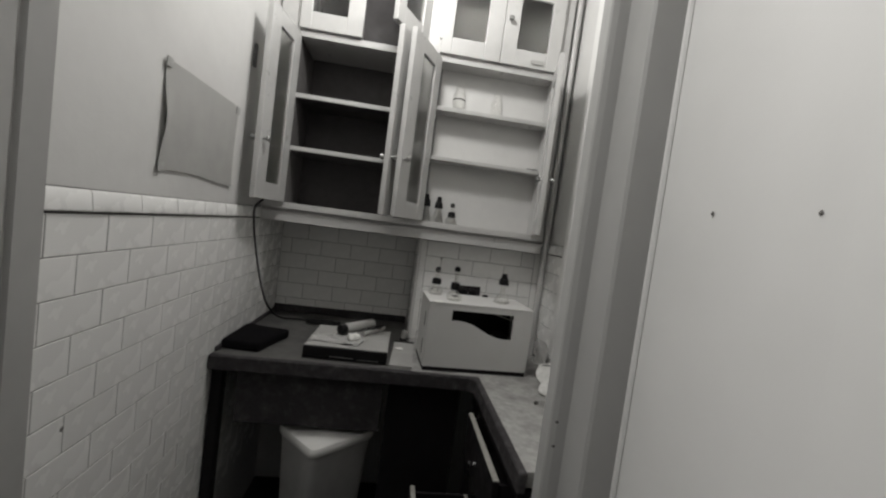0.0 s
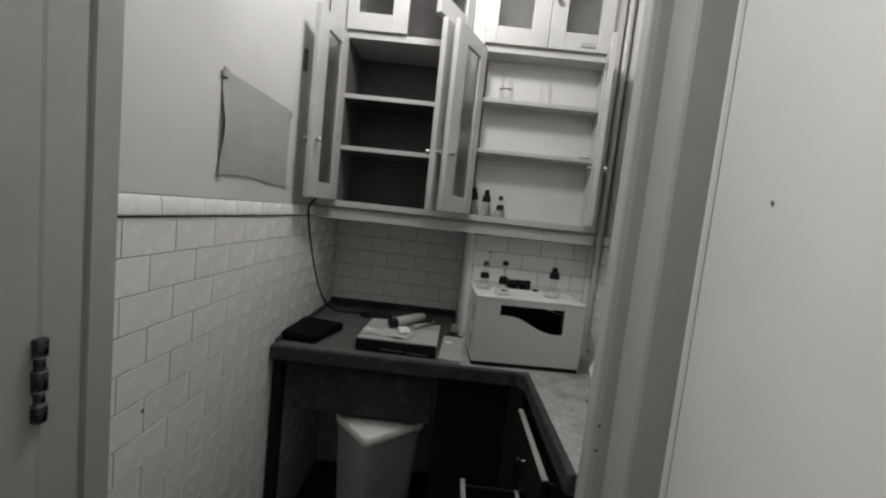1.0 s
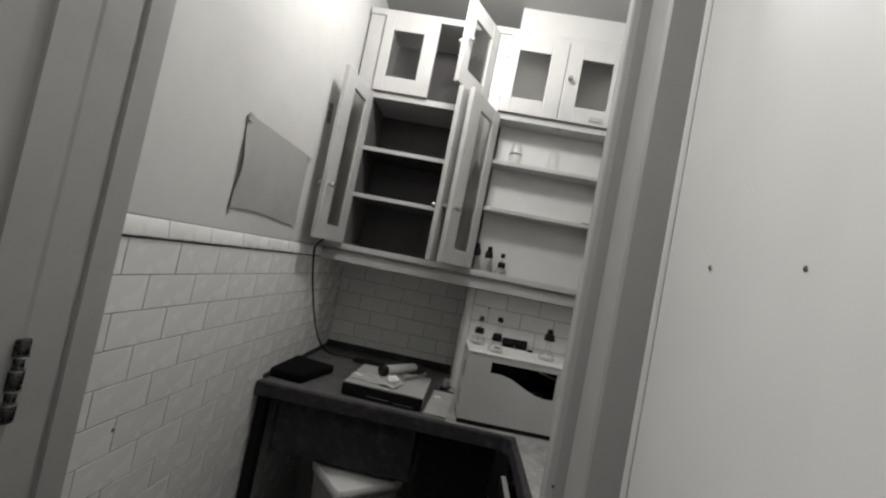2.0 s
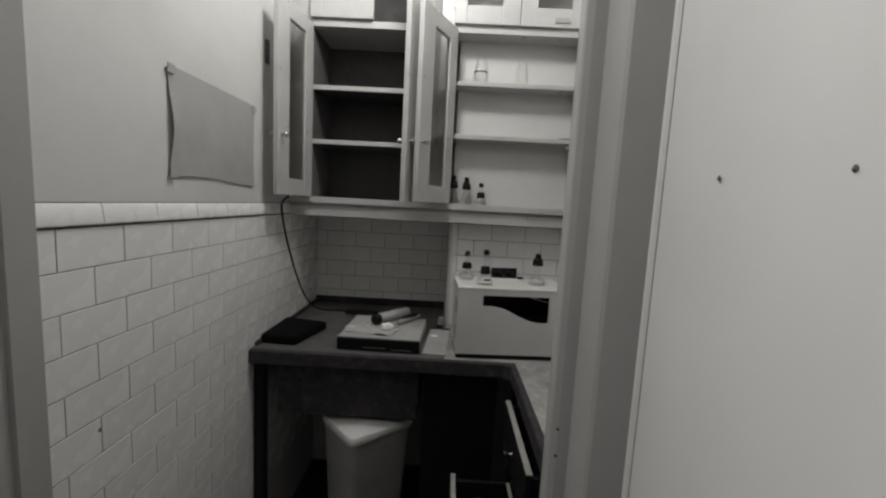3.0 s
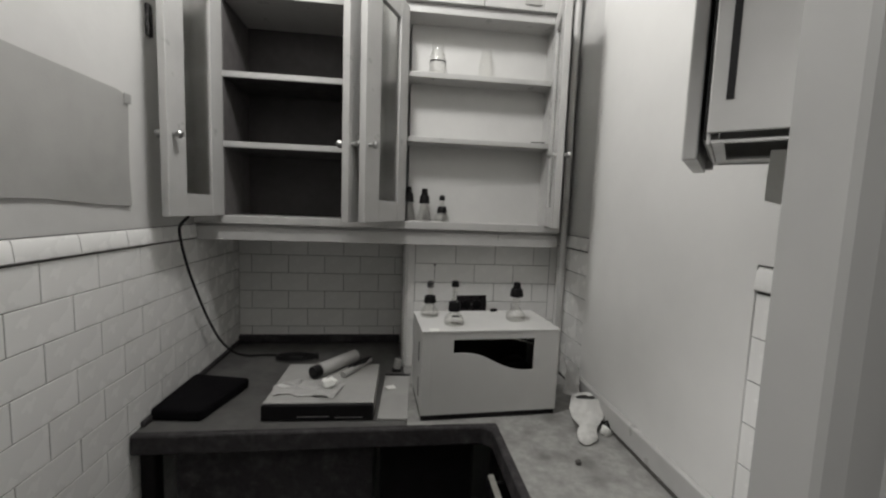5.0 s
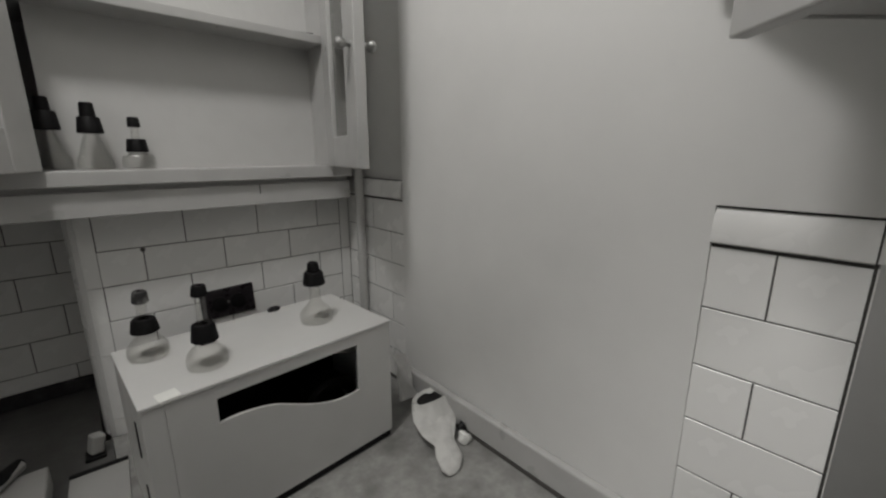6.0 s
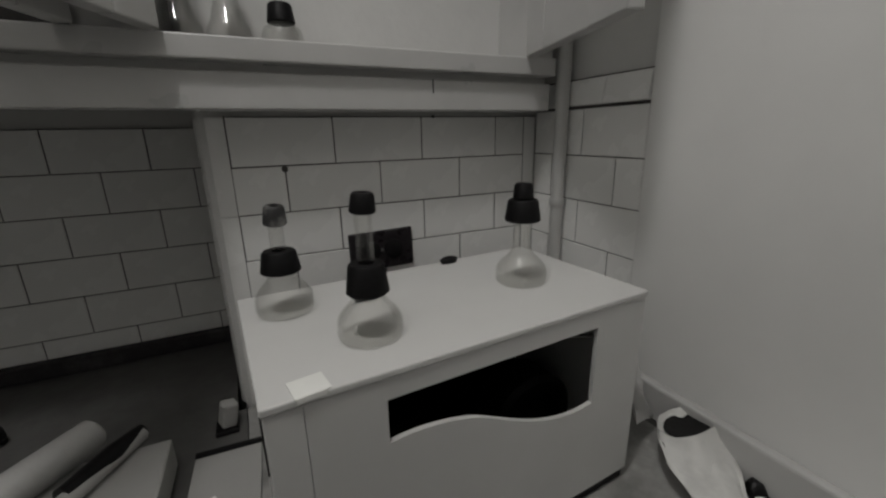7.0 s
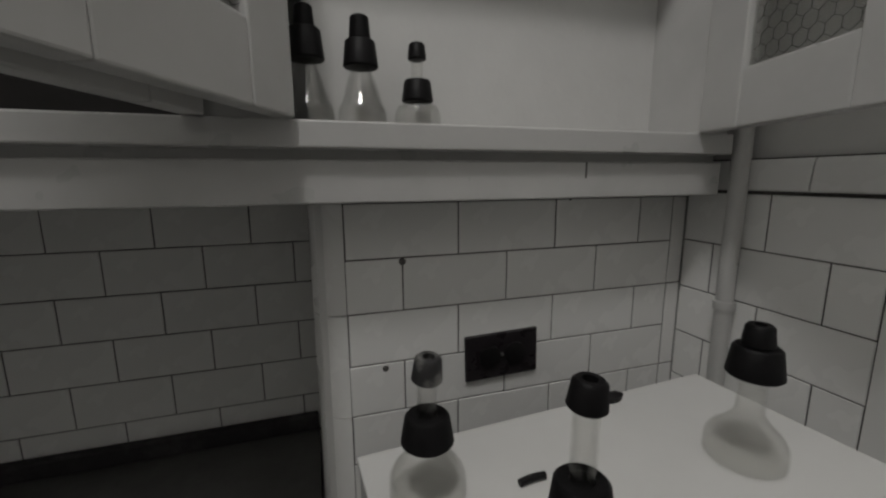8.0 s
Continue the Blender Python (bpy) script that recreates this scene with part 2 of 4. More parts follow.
solid("wall_over_door", boxed(XL - 0.008, YD0 + 0.003, 2.161, XH + 0.001, YD1, ZC), PLASTER, "plain wall over the doorway", "wall", "structure")
solid("wall_hall_west", boxed(-1.75, -2.2, 0, -1.6, YD1, ZC), DIM_HALL_PAINT, "unseen corridor wall, darkened to cut bounced light", "wall", "structure")
hall_e = bmesh.new()
for (xa, ya), (xb, yb) in (((XH, YD0 + 0.029), (XH + 0.012, 0.5)), ((XH + 0.012, 0.5), (XH + 0.03, -2.2))):
    prism([(xa, ya), (xb, yb), (xb + 0.15, yb), (xa + 0.15, ya)], 0, ZC, bm=hall_e)
solid("wall_hall_east", hall_e, PANEL, "smooth pale painted corridor wall beside the door casing", "wall", "structure")
solid("wall_hall_south", boxed(-1.75, -2.35, 0, 1.0, -2.2, ZC), DIM_HALL_PAINT, "unseen corridor wall, darkened to cut bounced light", "wall", "structure")

# plain sheet that covers the tiles of the side wall
sheet = bmesh.new()
box(sheet, XR - 0.003, 1.2388, 0.9, XR + 0.008, 1.846, ZC)
box(sheet, XR - 0.003, 1.1045, 1.4125, XR + 0.008, 1.2388, ZC)
solid("wall_panel", sheet, PANEL, "smooth pale painted sheet covering the side wall", "wall panel", "structure")
skirt = bmesh.new()
box(skirt, XR - 0.020, 1.11, 0.909, XR - 0.0035, 1.846, 0.965, bevel=0.004)
skirting = solid("baseboard", skirt, ENAMEL, "pale painted skirting above the counter", "baseboard", "structure")
# dark strip along the gap under the skirting
part("dirty_joint", boxed(XR - 0.0195, 1.112, 0.9004, XR - 0.0035, 1.844, 0.9088), DIRT, skirting, "dark line under the skirting")

# door frame: jambs with stops, and the casing
trim_r = bmesh.new()
outline_r = [(XH, YD0), (XH - 0.040, YD0), (XH - 0.0435, YD0 + 0.003), (XH - 0.0475, YD0 + 0.048), (XH - 0.0605, YD0 + 0.050), (XD1 + 0.0015, YD0 + 0.053), (XD1, YD0 + 0.056), (XD1 + 0.003, YD0 + 0.085), (XD1 + 0.030, YD1 + 0.004), (XH, YD1 + 0.004)]
prism(outline_r, 0, 2.16, bm=trim_r)
solid("trim_right", trim_r, TRIM, "grey-white painted moulded door jamb", "door frame", "structure")
trim_l = bmesh.new()
outline_l = [(XL - 0.007, 0.705), (XD0 - 0.003, 0.705), (XD0 - 0.003, 0.757), (XD0 - 0.001, 0.762), (XD0 - 0.001, 0.817), (XD0 - 0.007, 0.819), (XD0 - 0.007, 0.828), (XD0, 0.830), (XD0, 0.874), (XD0 - 0.003, 0.877), (XL - 0.007, 0.877)]
prism(outline_l, 0, 2.16, bm=trim_l)
solid("trim_left", trim_l, TRIM, "grey painted moulded door jamb with a hinge", "door frame", "structure")
solid("trim_bead", prism([(XH - 0.004, YD0 - 0.0002), (XH - 0.003, YD0 - 0.003), (XH + 0.0002, YD0 - 0.005), (XH + 0.0015, YD0 - 0.004), (XH + 0.0002, YD0 - 0.0002)], 0, 2.16), PANEL, "pale bead of paint along the casing", "door frame", "structure")
# the door itself, folded back against the corridor side
leaf_door = thing("door", pose(XD0 - 0.004, 0.752, 0.008, 0, 0, -97), "grey painted wooden door standing wide open", "door")
part("leaf", boxed(0.002, -0.038, 0, 0.715, 0.0, 2.10, bevel=0.003), TRIM, leaf_door)
part("stile_moulding", boxed(0.105, 0.0, 0.25, 0.117, 0.004, 1.95, bevel=0.0015), TRIM, leaf_door)
solid("trim_top", boxed(XD0 + 0.0005, YD0 + 0.004, 2.12, XD1 - 0.0005, YD1 + 0.002, 2.1595, bevel=0.004), TRIM, "grey painted door head", "door frame", "structure")


# ---- wall cabinet ----
cab = thing("wall_cabinet", pose(0, 2.02, 1.36), "white enamelled built-in wall cabinet with open glazed doors", "cabinet")
CX0, CX1, CZ0 = XL, XR - 0.034, 1.36


def cab_box(name, x0, y0, z0, x1, y1, z1, label="", bevel=0.002, mat=ENAMEL):
    return part(name, boxed(x0, y0 - 2.02, z0 - CZ0, x1, y1 - 2.02, z1 - CZ0, bevel=bevel), mat, cab, label)


cab_box("apron_board", CX0 + 0.002, 2.022, 1.362, XR - 0.034, 2.046, 1.406)
part("crack", boxed(0.917, 0.0012, 0.026, 0.919, 0.0025, 0.0455), DIRT, cab, "dark crack in the apron")
cab_box("bottom_panel", CX0 + 0.002, 2.008, 1.416, CX1, 2.372, 1.442)
cab_box("back_fillet", CX0 + 0.002, 2.034, 1.404, CX1, 2.060, 1.418)
cab_box("side_panel", CX0 + 0.002, 2.018, 1.442, 0.0, 2.375, 2.52)
cab_box("side_panel", 1.088, 2.018, 1.442, CX1, 2.375, 2.52)
cab_box("partition", 0.508, 2.018, 1.442, 0.576, 2.277, 2.52)
cab_box("back_panel", 0.0, 2.262, 1.442, 0.508, 2.277, 2.52, "dark back panel of the left cells", mat=DARK_BACK)
cab_box("back_panel", 0.576, 2.262, 1.442, 1.088, 2.277, 2.52)
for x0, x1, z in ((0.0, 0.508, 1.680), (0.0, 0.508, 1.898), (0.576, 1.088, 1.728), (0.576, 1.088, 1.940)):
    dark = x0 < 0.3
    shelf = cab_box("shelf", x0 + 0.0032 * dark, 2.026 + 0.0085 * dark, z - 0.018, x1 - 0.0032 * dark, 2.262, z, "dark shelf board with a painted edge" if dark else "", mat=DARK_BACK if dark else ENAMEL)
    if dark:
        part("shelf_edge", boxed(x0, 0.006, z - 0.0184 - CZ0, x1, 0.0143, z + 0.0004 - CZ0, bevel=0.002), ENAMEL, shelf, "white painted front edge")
# thin darker sheets laid on the inner sides of the left cells
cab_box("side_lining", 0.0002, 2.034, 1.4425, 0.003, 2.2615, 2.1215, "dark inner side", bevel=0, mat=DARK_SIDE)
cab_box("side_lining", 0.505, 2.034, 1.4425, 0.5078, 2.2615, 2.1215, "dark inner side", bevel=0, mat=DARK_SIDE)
cab_box("rail", 0.0, 2.016, 2.122, 0.508, 2.277, 2.150)
cab_box("rail", 0.576, 2.016, 2.122, 1.088, 2.277, 2.150)
cab_box("top_panel", CX0 + 0.002, 2.010, 2.505, CX1, 2.375, 2.535)


def hex_wire(w, h, cell=0.016, r=0.00026):
    """Twisted wire netting set in the pane."""
    bm = bmesh.new()
    dx, dy = cell, cell * 0.866
    rows, cols = int(h / dy), int(w / dx)
    for j in range(rows + 1):
        for i in range(cols + 1):
            cx, cz = i * dx + (dx / 2 if j % 2 else 0), j * dy
            s = cell * 0.577
            pts = [(cx + s * math.sin(a), cz + s * math.cos(a)) for a in (radians(60 * k) for k in (0, 1, 2, 3))]
            for (ax, az), (bx, bz) in zip(pts, pts[1:]):
                if min(ax, bx) < 0 or max(ax, bx) > w or min(az, bz) < 0 or max(az, bz) > h:
                    continue
                d = Vector((bx - ax, 0, bz - az)).normalized()
                n = Vector((-d.z, 0, d.x)) * r
                v = [bm.verts.new((ax + n.x, -r, az + n.z)), bm.verts.new((ax - n.x, -r, az - n.z)), bm.verts.new((bx - n.x, -r, bz - n.z)), bm.verts.new((bx + n.x, -r, bz + n.z))]
                u = [bm.verts.new((p.co.x, r, p.co.z)) for p in v]
                bm.faces.new(v), bm.faces.new(u[::-1])
                for k in range(4):
                    bm.faces.new((v[k], v[(k + 1) % 4], u[(k + 1) % 4], u[k]))
    return bm


def cab_door(hinge, free, z0, z1, wx0, wx1, wz0, wz1, knob=None, flip=1, label=""):
    """A framed door: hinge and free edge in plan; the pane's opening from the hinge side; the knob's height."""
    hx, hy = hinge
    wide = math.hypot(free[0] - hx, free[1] - hy)
    turn = math.degrees(math.atan2(free[1] - hy, free[0] - hx))
    T = 0.010
    bm = bmesh.new()
    box(bm, 0, -T, 0, wx0, T, z1 - z0, bevel=0.002)
    box(bm, wx1, -T, 0, wide, T, z1 - z0, bevel=0.002)
    box(bm, wx0, -T + 0.0006, 0, wx1, T - 0.0006, wz0 - z0, bevel=0.002)
    box(bm, wx0, -T + 0.0006, wz1 - z0, wx1, T - 0.0006, z1 - z0, bevel=0.002)
    d = part("door", bm, ENAMEL, cab, label, at=pose(hx, hy - 2.02, z0 - CZ0, 0, 0, turn))
    part("pane", boxed(wx0 - 0.004, -0.0025, wz0 - z0 - 0.004, wx1 + 0.004, 0.0025, wz1 - z0 + 0.004), PANE, d, "wired obscured glass pane")
    part("wire_netting", hex_wire(wx1 - wx0, wz1 - wz0), DARK_CHROME, d, "thin wire netting in the glass", at=pose(wx0, flip * 0.0035, wz0 - z0))
    if knob:
        prof = [(0.0, 0.0), (0.006, 0.0), (0.005, 0.008), (0.010, 0.014), (0.011, 0.020), (0.007, 0.025), (0, 0.026)]
        part("knob", lathe(prof, 16), CHROME, d, "small chrome knob", at=pose(wide - 0.022, T, knob - z0, -90, 0, 0), smooth=True)
        part("knob", lathe(prof, 16), CHROME, d, "small chrome knob", at=pose(wide - 0.022, -T, knob - z0, 90, 0, 0), smooth=True)
    for z in (0.08, z1 - z0 - 0.08):
        part("hinge", lathe([(0, -0.02), (0.004, -0.02), (0.004, 0.02), (0, 0.02)], 10), CHROME, d, "small painted butt hinge", at=pose(-0.002, 0.0, z), smooth=True)
    return d


low = (1.442, 2.128)
win_low = (0.062, 0.186, 1.505, 2.070)
cab_door((0.0, 2.008), (-0.030, 1.748), *low, *win_low, knob=1.655)
cab_door((0.506, 2.008), (0.418, 1.763), *low, *win_low, knob=1.655)
cab_door((0.580, 2.006), (0.463, 1.764), *low, *win_low, knob=1.655)
cab_door((1.084, 2.006), (1.018, 1.756), *low, *win_low, knob=1.655)
up = (2.152, 2.503)
win_up = (0.046, 0.186, 2.222, 2.436)
cab_door((-0.004, 2.010), (0.248, 2.010), *up, *win_up)
cab_door((0.510, 2.008), (0.388, 1.788), *up, 0.060, 0.200, 2.222, 2.436, knob=2.33)
cab_door((0.572, 2.010), (0.829, 2.010), *up, *win_up)
cab_door((1.090, 2.010), (0.832, 2.010), *up, 0.058, 0.194, 2.222, 2.436, knob=2.335)
part("name_plate", boxed(0.965, -0.025, 0.808, 1.020, -0.021, 0.826, bevel=0.001), CARD, cab, "small grey metal plate")

# ---- counter ----
ctr = thing("counter", pose(0, 1.66, 0), "dark stone-edged counter in an L round the corner", "counter")


def ctr_part(name, bm, mat, label=""):
    bmesh.ops.translate(bm, verts=bm.verts, vec=(0, -1.66, 0))
    return part(name, bm, mat, ctr, label)


ctr_part("worktop", prism([(XL, 1.672), (0.60, 1.672), (0.60, YC - 0.004), (XC - 0.006, YC - 0.004), (XC - 0.006, YB - 0.002), (XL + 0.002, YB - 0.002)], 0.862, 0.898), SINK_TOP, "worn stained pale worktop")
ctr_part("worktop", prism([(0.602, 1.672), (0.846, 1.672), (0.846, 1.112), (XR - 0.002, 1.112), (XR - 0.002, YC - 0.004), (0.602, YC - 0.004)], 0.862, 0.899), STONE_TOP, "speckled pale stone worktop")
rim = prism([(XL + 0.002, 1.654), (0.806, 1.654), (0.828, 1.632), (0.828, 1.10), (0.850, 1.10), (0.850, 1.676), (XL + 0.002, 1.676)], 0.850, 0.903, bevel=0.006)
ctr_part("rim", rim, SOAPSTONE, "rough dark stone edge")
curb = bmesh.new()
box(curb, XL + 0.002, YB - 0.022, 0.899, XC - 0.006, YB - 0.003, 0.932, bevel=0.004)
box(curb, XL + 0.002, 1.70, 0.899, XL + 0.014, YB - 0.022, 0.915, bevel=0.004)
ctr_part("curb", curb, SOAPSTONE, "dark stone curb along the wall")
ctr_part("sink_apron", boxed(0.0, 1.70, 0.652, 0.512, 1.735, 0.848, bevel=0.006), SOAPSTONE, "dark stone sink front")
sink = bmesh.new()
box(sink, 0.0, 1.7355, 0.652, 0.03, 2.25, 0.848, bevel=0.004)
box(sink, 0.482, 1.7355, 0.652, 0.512, 2.25, 0.848, bevel=0.004)
box(sink, 0.031, 1.7355, 0.652, 0.481, 2.25, 0.69, bevel=0.004)
ctr_part("sink_basin", sink, SOAPSTONE)
ctr_part("end_panel", boxed(0.53, 1.735, 0.0, 0.80, 1.76, 0.848, bevel=0.003), DARK_WOOD, "dark wooden panel")
ctr_part("post", boxed(XL + 0.004, 1.69, 0.0, -0.045, 1.73, 0.848, bevel=0.004), DARK_WOOD)
ctr_part("end_panel", boxed(0.85, 1.115, 0.0, XR - 0.004, 1.14, 0.848, bevel=0.003), DARK_WOOD)
front = bmesh.new()
box(front, 0.85, 1.141, 0.80, 0.87, 1.73, 0.848, bevel=0.002)
box(front, 0.85, 1.141, 0.0, 0.87, 1.17, 0.799, bevel=0.002)
box(front, 0.85, 1.70, 0.0, 0.87, 1.73, 0.799, bevel=0.002)
box(front, 0.85, 1.171, 0.0, 0.87, 1.699, 0.08, bevel=0.002)
ctr_part("face_frame", front, DARK_WOOD)

# drawers of the right-hand run, pulled out


def drawer(name, x0, x1, y0, y1, z0, z1, edge, label):
    d = thing(name, pose(x0, (y0 + y1) / 2, z0), label, "drawer")
    w, h, k = x1 - x0, z1 - z0, (y1 - y0) / 2
    part("front", boxed(0, -k - 0.008, 0, 0.018, k + 0.008, h, bevel=0.002), edge, d)
    part("side_board", boxed(0.018, -k, 0.01, w, -k + 0.012, h - 0.012, bevel=0.001), DARK_WOOD, d)
    part("side_board", boxed(0.018, k - 0.012, 0.01, w, k, h - 0.012, bevel=0.001), DARK_WOOD, d)
    part("bottom_board", boxed(0.018, -k + 0.012, 0.01, w, k - 0.012, 0.018), DARK_WOOD, d)
    part("back_board", boxed(w - 0.012, -k + 0.0125, 0.0185, w, k - 0.0125, h - 0.02), DARK_WOOD, d)
    return d


dr = drawer("drawer", 0.812, 1.09, 1.235, 1.60, 0.655, 0.795, DARK_WOOD, "dark wooden drawer with a worn pale top edge, pulled out")
part("top_edge", boxed(0.001, -0.188, 0.1405, 0.017, 0.188, 0.1425), PALE_WOOD, dr, "worn bare wooden edge")
part("knob", lathe([(0, 0), (0.008, 0), (0.006, 0.012), (0.012, 0.018), (0.012, 0.026), (0, 0.03)], 14), DARK_CHROME, dr, at=pose(0, 0, 0.07, 0, -90, 0), smooth=True)
dr2 = drawer("drawer", 0.642, 1.02, 1.20, 1.60, 0.36, 0.52, DARK_WOOD, "dark wooden drawer holding perforated metal discs, pulled out")
part("top_edge", boxed(0.001, -0.206, 0.1605, 0.017, 0.206, 0.1625), PALE_WOOD, dr2, "worn bare wooden edge")
part("top_edge", boxed(0.19, -0.19, 0.149, 0.202, 0.19, 0.1515), PALE_WOOD, dr2, "worn bare wooden edge")


def strainer_disc(at):
    """A round perforated metal plate."""
    bm = bmesh.new()
    R, hole, thick = 0.050, 0.0058, 0.002
    lathe([(R - 0.004, 0), (R, 0.0), (R, 0.004), (R - 0.004, 0.004), (R - 0.004, 0)], 32, bm)
    d = 0.0155
    cells = []
    for j in range(-3, 4):
        for i in range(-3, 4):
            x, y = (i + (0.5 if j % 2 else 0)) * d, j * d * 0.866
            if math.hypot(x, y) < R - 0.006:
                cells.append((x, y))
    for x, y in cells:
        ring = lathe([(hole, 0), (d * 0.56, 0), (d * 0.56, thick), (hole, thick), (hole, 0)], 6, bm, at=(x, y, 0.001))
    return solid("strainer_disc", bm, CHROME, "round perforated metal disc lying in the drawer", "metal disc", group="metal discs in the drawer", at=at)


strainer_disc(pose(0.738, 1.50, 0.470, 8, 4, 0))
strainer_disc(pose(0.742, 1.37, 0.470, 6, 3, 30))
solid("metal_tin", lathe([(0, 0), (0.047, 0), (0.049, 0.004), (0.049, 0.085), (0.046, 0.085), (0.046, 0.006), (0, 0.006)], 24), DARK_CHROME, "dark open metal tin in the drawer", "tin", at=pose(0.738, 1.50, 0.379), group="tins in the drawer", smooth=True)
solid("metal_tin", lathe([(0, 0), (0.047, 0), (0.049, 0.004), (0.049, 0.085), (0.046, 0.085), (0.046, 0.006), (0, 0.006)], 24), DARK_CHROME, "dark open metal tin in the drawer", "tin", at=pose(0.742, 1.37, 0.379), group="tins in the drawer", smooth=True)

# ---- pedal bin under the sink ----
bin_ = thing("waste_bin", pose(0.305, 1.757, 0), "grey tapered waste bin with a pale lid under the sink", "bin")
plan = [(-0.163, 0.0), (-0.004, -0.172), (0.198, 0.004), (0.05, 0.20)]


def grown(points, k):
    return [(x * k, y * k) for x, y in points]


def rounded(points, r, steps=4):
    out = []
    n = len(points)
    for k in range(n):
        p, a, b = Vector(points[k]), Vector(points[k - 1]), Vector(points[(k + 1) % n])
        s, e = p + (a - p).normalized() * r, p + (b - p).normalized() * r
        for j in range(steps + 1):
            u = j / steps
            out.append(tuple((1 - u) ** 2 * s + 2 * u * (1 - u) * p + u * u * e))
    return out


def loft(outlines, cap=True, bm=None):
    """A skin over outlines of (points, height)."""
    bm = bm or bmesh.new()
    rings = [[bm.verts.new((x, y, z)) for x, y in pts] for pts, z in outlines]
    for a, b in zip(rings, rings[1:]):
        for k in range(len(a)):
            bm.faces.new((a[k], a[(k + 1) % len(a)], b[(k + 1) % len(a)], b[k]))
    if cap:
        bm.faces.new(rings[0][::-1]), bm.faces.new(rings[-1])
    bmesh.ops.recalc_face_normals(bm, faces=bm.faces)
    return bm


shape = rounded(plan, 0.030)
part("body", loft([(grown(shape, 0.70), 0.0), (grown(shape, 0.72), 0.01), (grown(shape, 0.93), 0.585), (grown(shape, 0.96), 0.60)]), STEEL_BIN, bin_, smooth=True)
part("lid", loft([(grown(shape, 0.985), 0.601), (grown(shape, 1.0), 0.606), (grown(shape, 1.0), 0.620), (grown(shape, 0.97), 0.630), (grown(shape, 0.3), 0.634)]), BIN_LID, bin_, "pale flat lid", smooth=True)

# ---- the white box with its cut-out window ----
crate = thing("white_box", pose(0.634, 1.694, 0.9, 0, 0, 3.6), "white laminate box with a wavy cut-out window", "box")
BW, BD, BH = 0.4055, 0.215, 0.256
base = bmesh.new()
box(base, 0.006, 0.004, 0.0, BW - 0.006, BD - 0.004, 0.0155)
part("base", base, DARK_WOOD, crate, "dark base strip")
wave = []
for k in range(25):
    u = k / 24
    f = u * u * (3 - 2 * u)
    wave.append((0.0915 + 0.236 * u, 0.190 - 0.052 * f + 0.010 * math.sin(math.pi * u) * (1 - u) - 0.008 * math.sin(math.pi * max(0, u - 0.35) / 0.65)))
bm = bmesh.new()
top_z, low_z, win_z = BH - 0.007, 0.016, 0.230


def quad_prism(bm, x0, za, x1, zb, zc, zd, y0, y1):
    v = [bm.verts.new(p) for p in ((x0, y0, za), (x1, y0, zb), (x1, y0, zc), (x0, y0, zd), (x0, y1, za), (x1, y1, zb), (x1, y1, zc), (x0, y1, zd))]
    for f in ((0, 1, 2, 3), (7, 6, 5, 4), (0, 4, 5, 1), (1, 5, 6, 2), (2, 6, 7, 3), (3, 7, 4, 0)):
        bm.faces.new([v[i] for i in f])


quad_prism(bm, 0.0304, low_z, 0.0915, low_z, top_z, top_z, 0.0, 0.005)
quad_prism(bm, 0.3275, low_z, BW - 0.004, low_z, top_z, top_z, 0.0, 0.005)
quad_prism(bm, 0.0915, win_z, 0.3275, win_z, top_z, top_z, 0.0, 0.005)
for (xa, za), (xb, zb) in zip(wave, wave[1:]):
    quad_prism(bm, xa, low_z, xb, low_z, zb, za, 0.0, 0.005)
bmesh.ops.remove_doubles(bm, verts=bm.verts, dist=1e-5)
bmesh.ops.recalc_face_normals(bm, faces=bm.faces)
part("front_panel", bm, MELAMINE, crate, "white front with a wavy window")
part("corner_strip", boxed(0.004, 0.0, low_z, 0.0300, 0.005, top_z, bevel=0.0003), MELAMINE, crate)
part("side_panel", boxed(0.004, 0.0105, low_z, 0.014, BD, top_z, bevel=0.001), MELAMINE, crate)
part("side_panel", boxed(BW - 0.014, 0.0105, low_z, BW - 0.004, BD, top_z, bevel=0.001), MELAMINE, crate)
# the box's inner back, floor and underside of the top are plain black
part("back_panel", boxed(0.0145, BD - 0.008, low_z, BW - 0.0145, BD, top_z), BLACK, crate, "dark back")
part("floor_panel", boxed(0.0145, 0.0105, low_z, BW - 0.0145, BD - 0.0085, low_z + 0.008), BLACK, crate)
part("top_panel", boxed(0.002, -0.0015, top_z + 0.0005, BW - 0.002, BD + 0.002, BH, bevel=0.0015), MELAMINE, crate)
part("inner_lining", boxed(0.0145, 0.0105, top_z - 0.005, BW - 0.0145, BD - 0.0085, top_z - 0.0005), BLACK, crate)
for z in (0.045, 0.150):
    part("side_slot", boxed(0.0025, 0.060, z, 0.0045, 0.068, z + 0.055), BLACK, crate, "dark slot in the side")
lab = bmesh.new()
box(lab, -0.013, -0.0016, 0.0004, 0.013, 0.022, 0.0012)
box(lab, -0.012, -0.0024, -0.003, 0.010, -0.0017, 0.0010)
part("label", lab, PAPER, crate, "small white paper label folded over the edge", at=pose(0.038, 0.0, BH, 0, 0, 6))
drum = lathe([(0, -0.03), (0.052, -0.03), (0.056, -0.025), (0.056, 0.02), (0.050, 0.026), (0.036, 0.026), (0.034, 0.012), (0, 0.010)], 32)
solid("round_drum", drum, RUBBER, "dark round drum inside the white box", "drum", at=Matrix.Translation((0.935, 1.80, 0.985)) @ pose(0, 0, 0, 90, 0, 0), smooth=True)
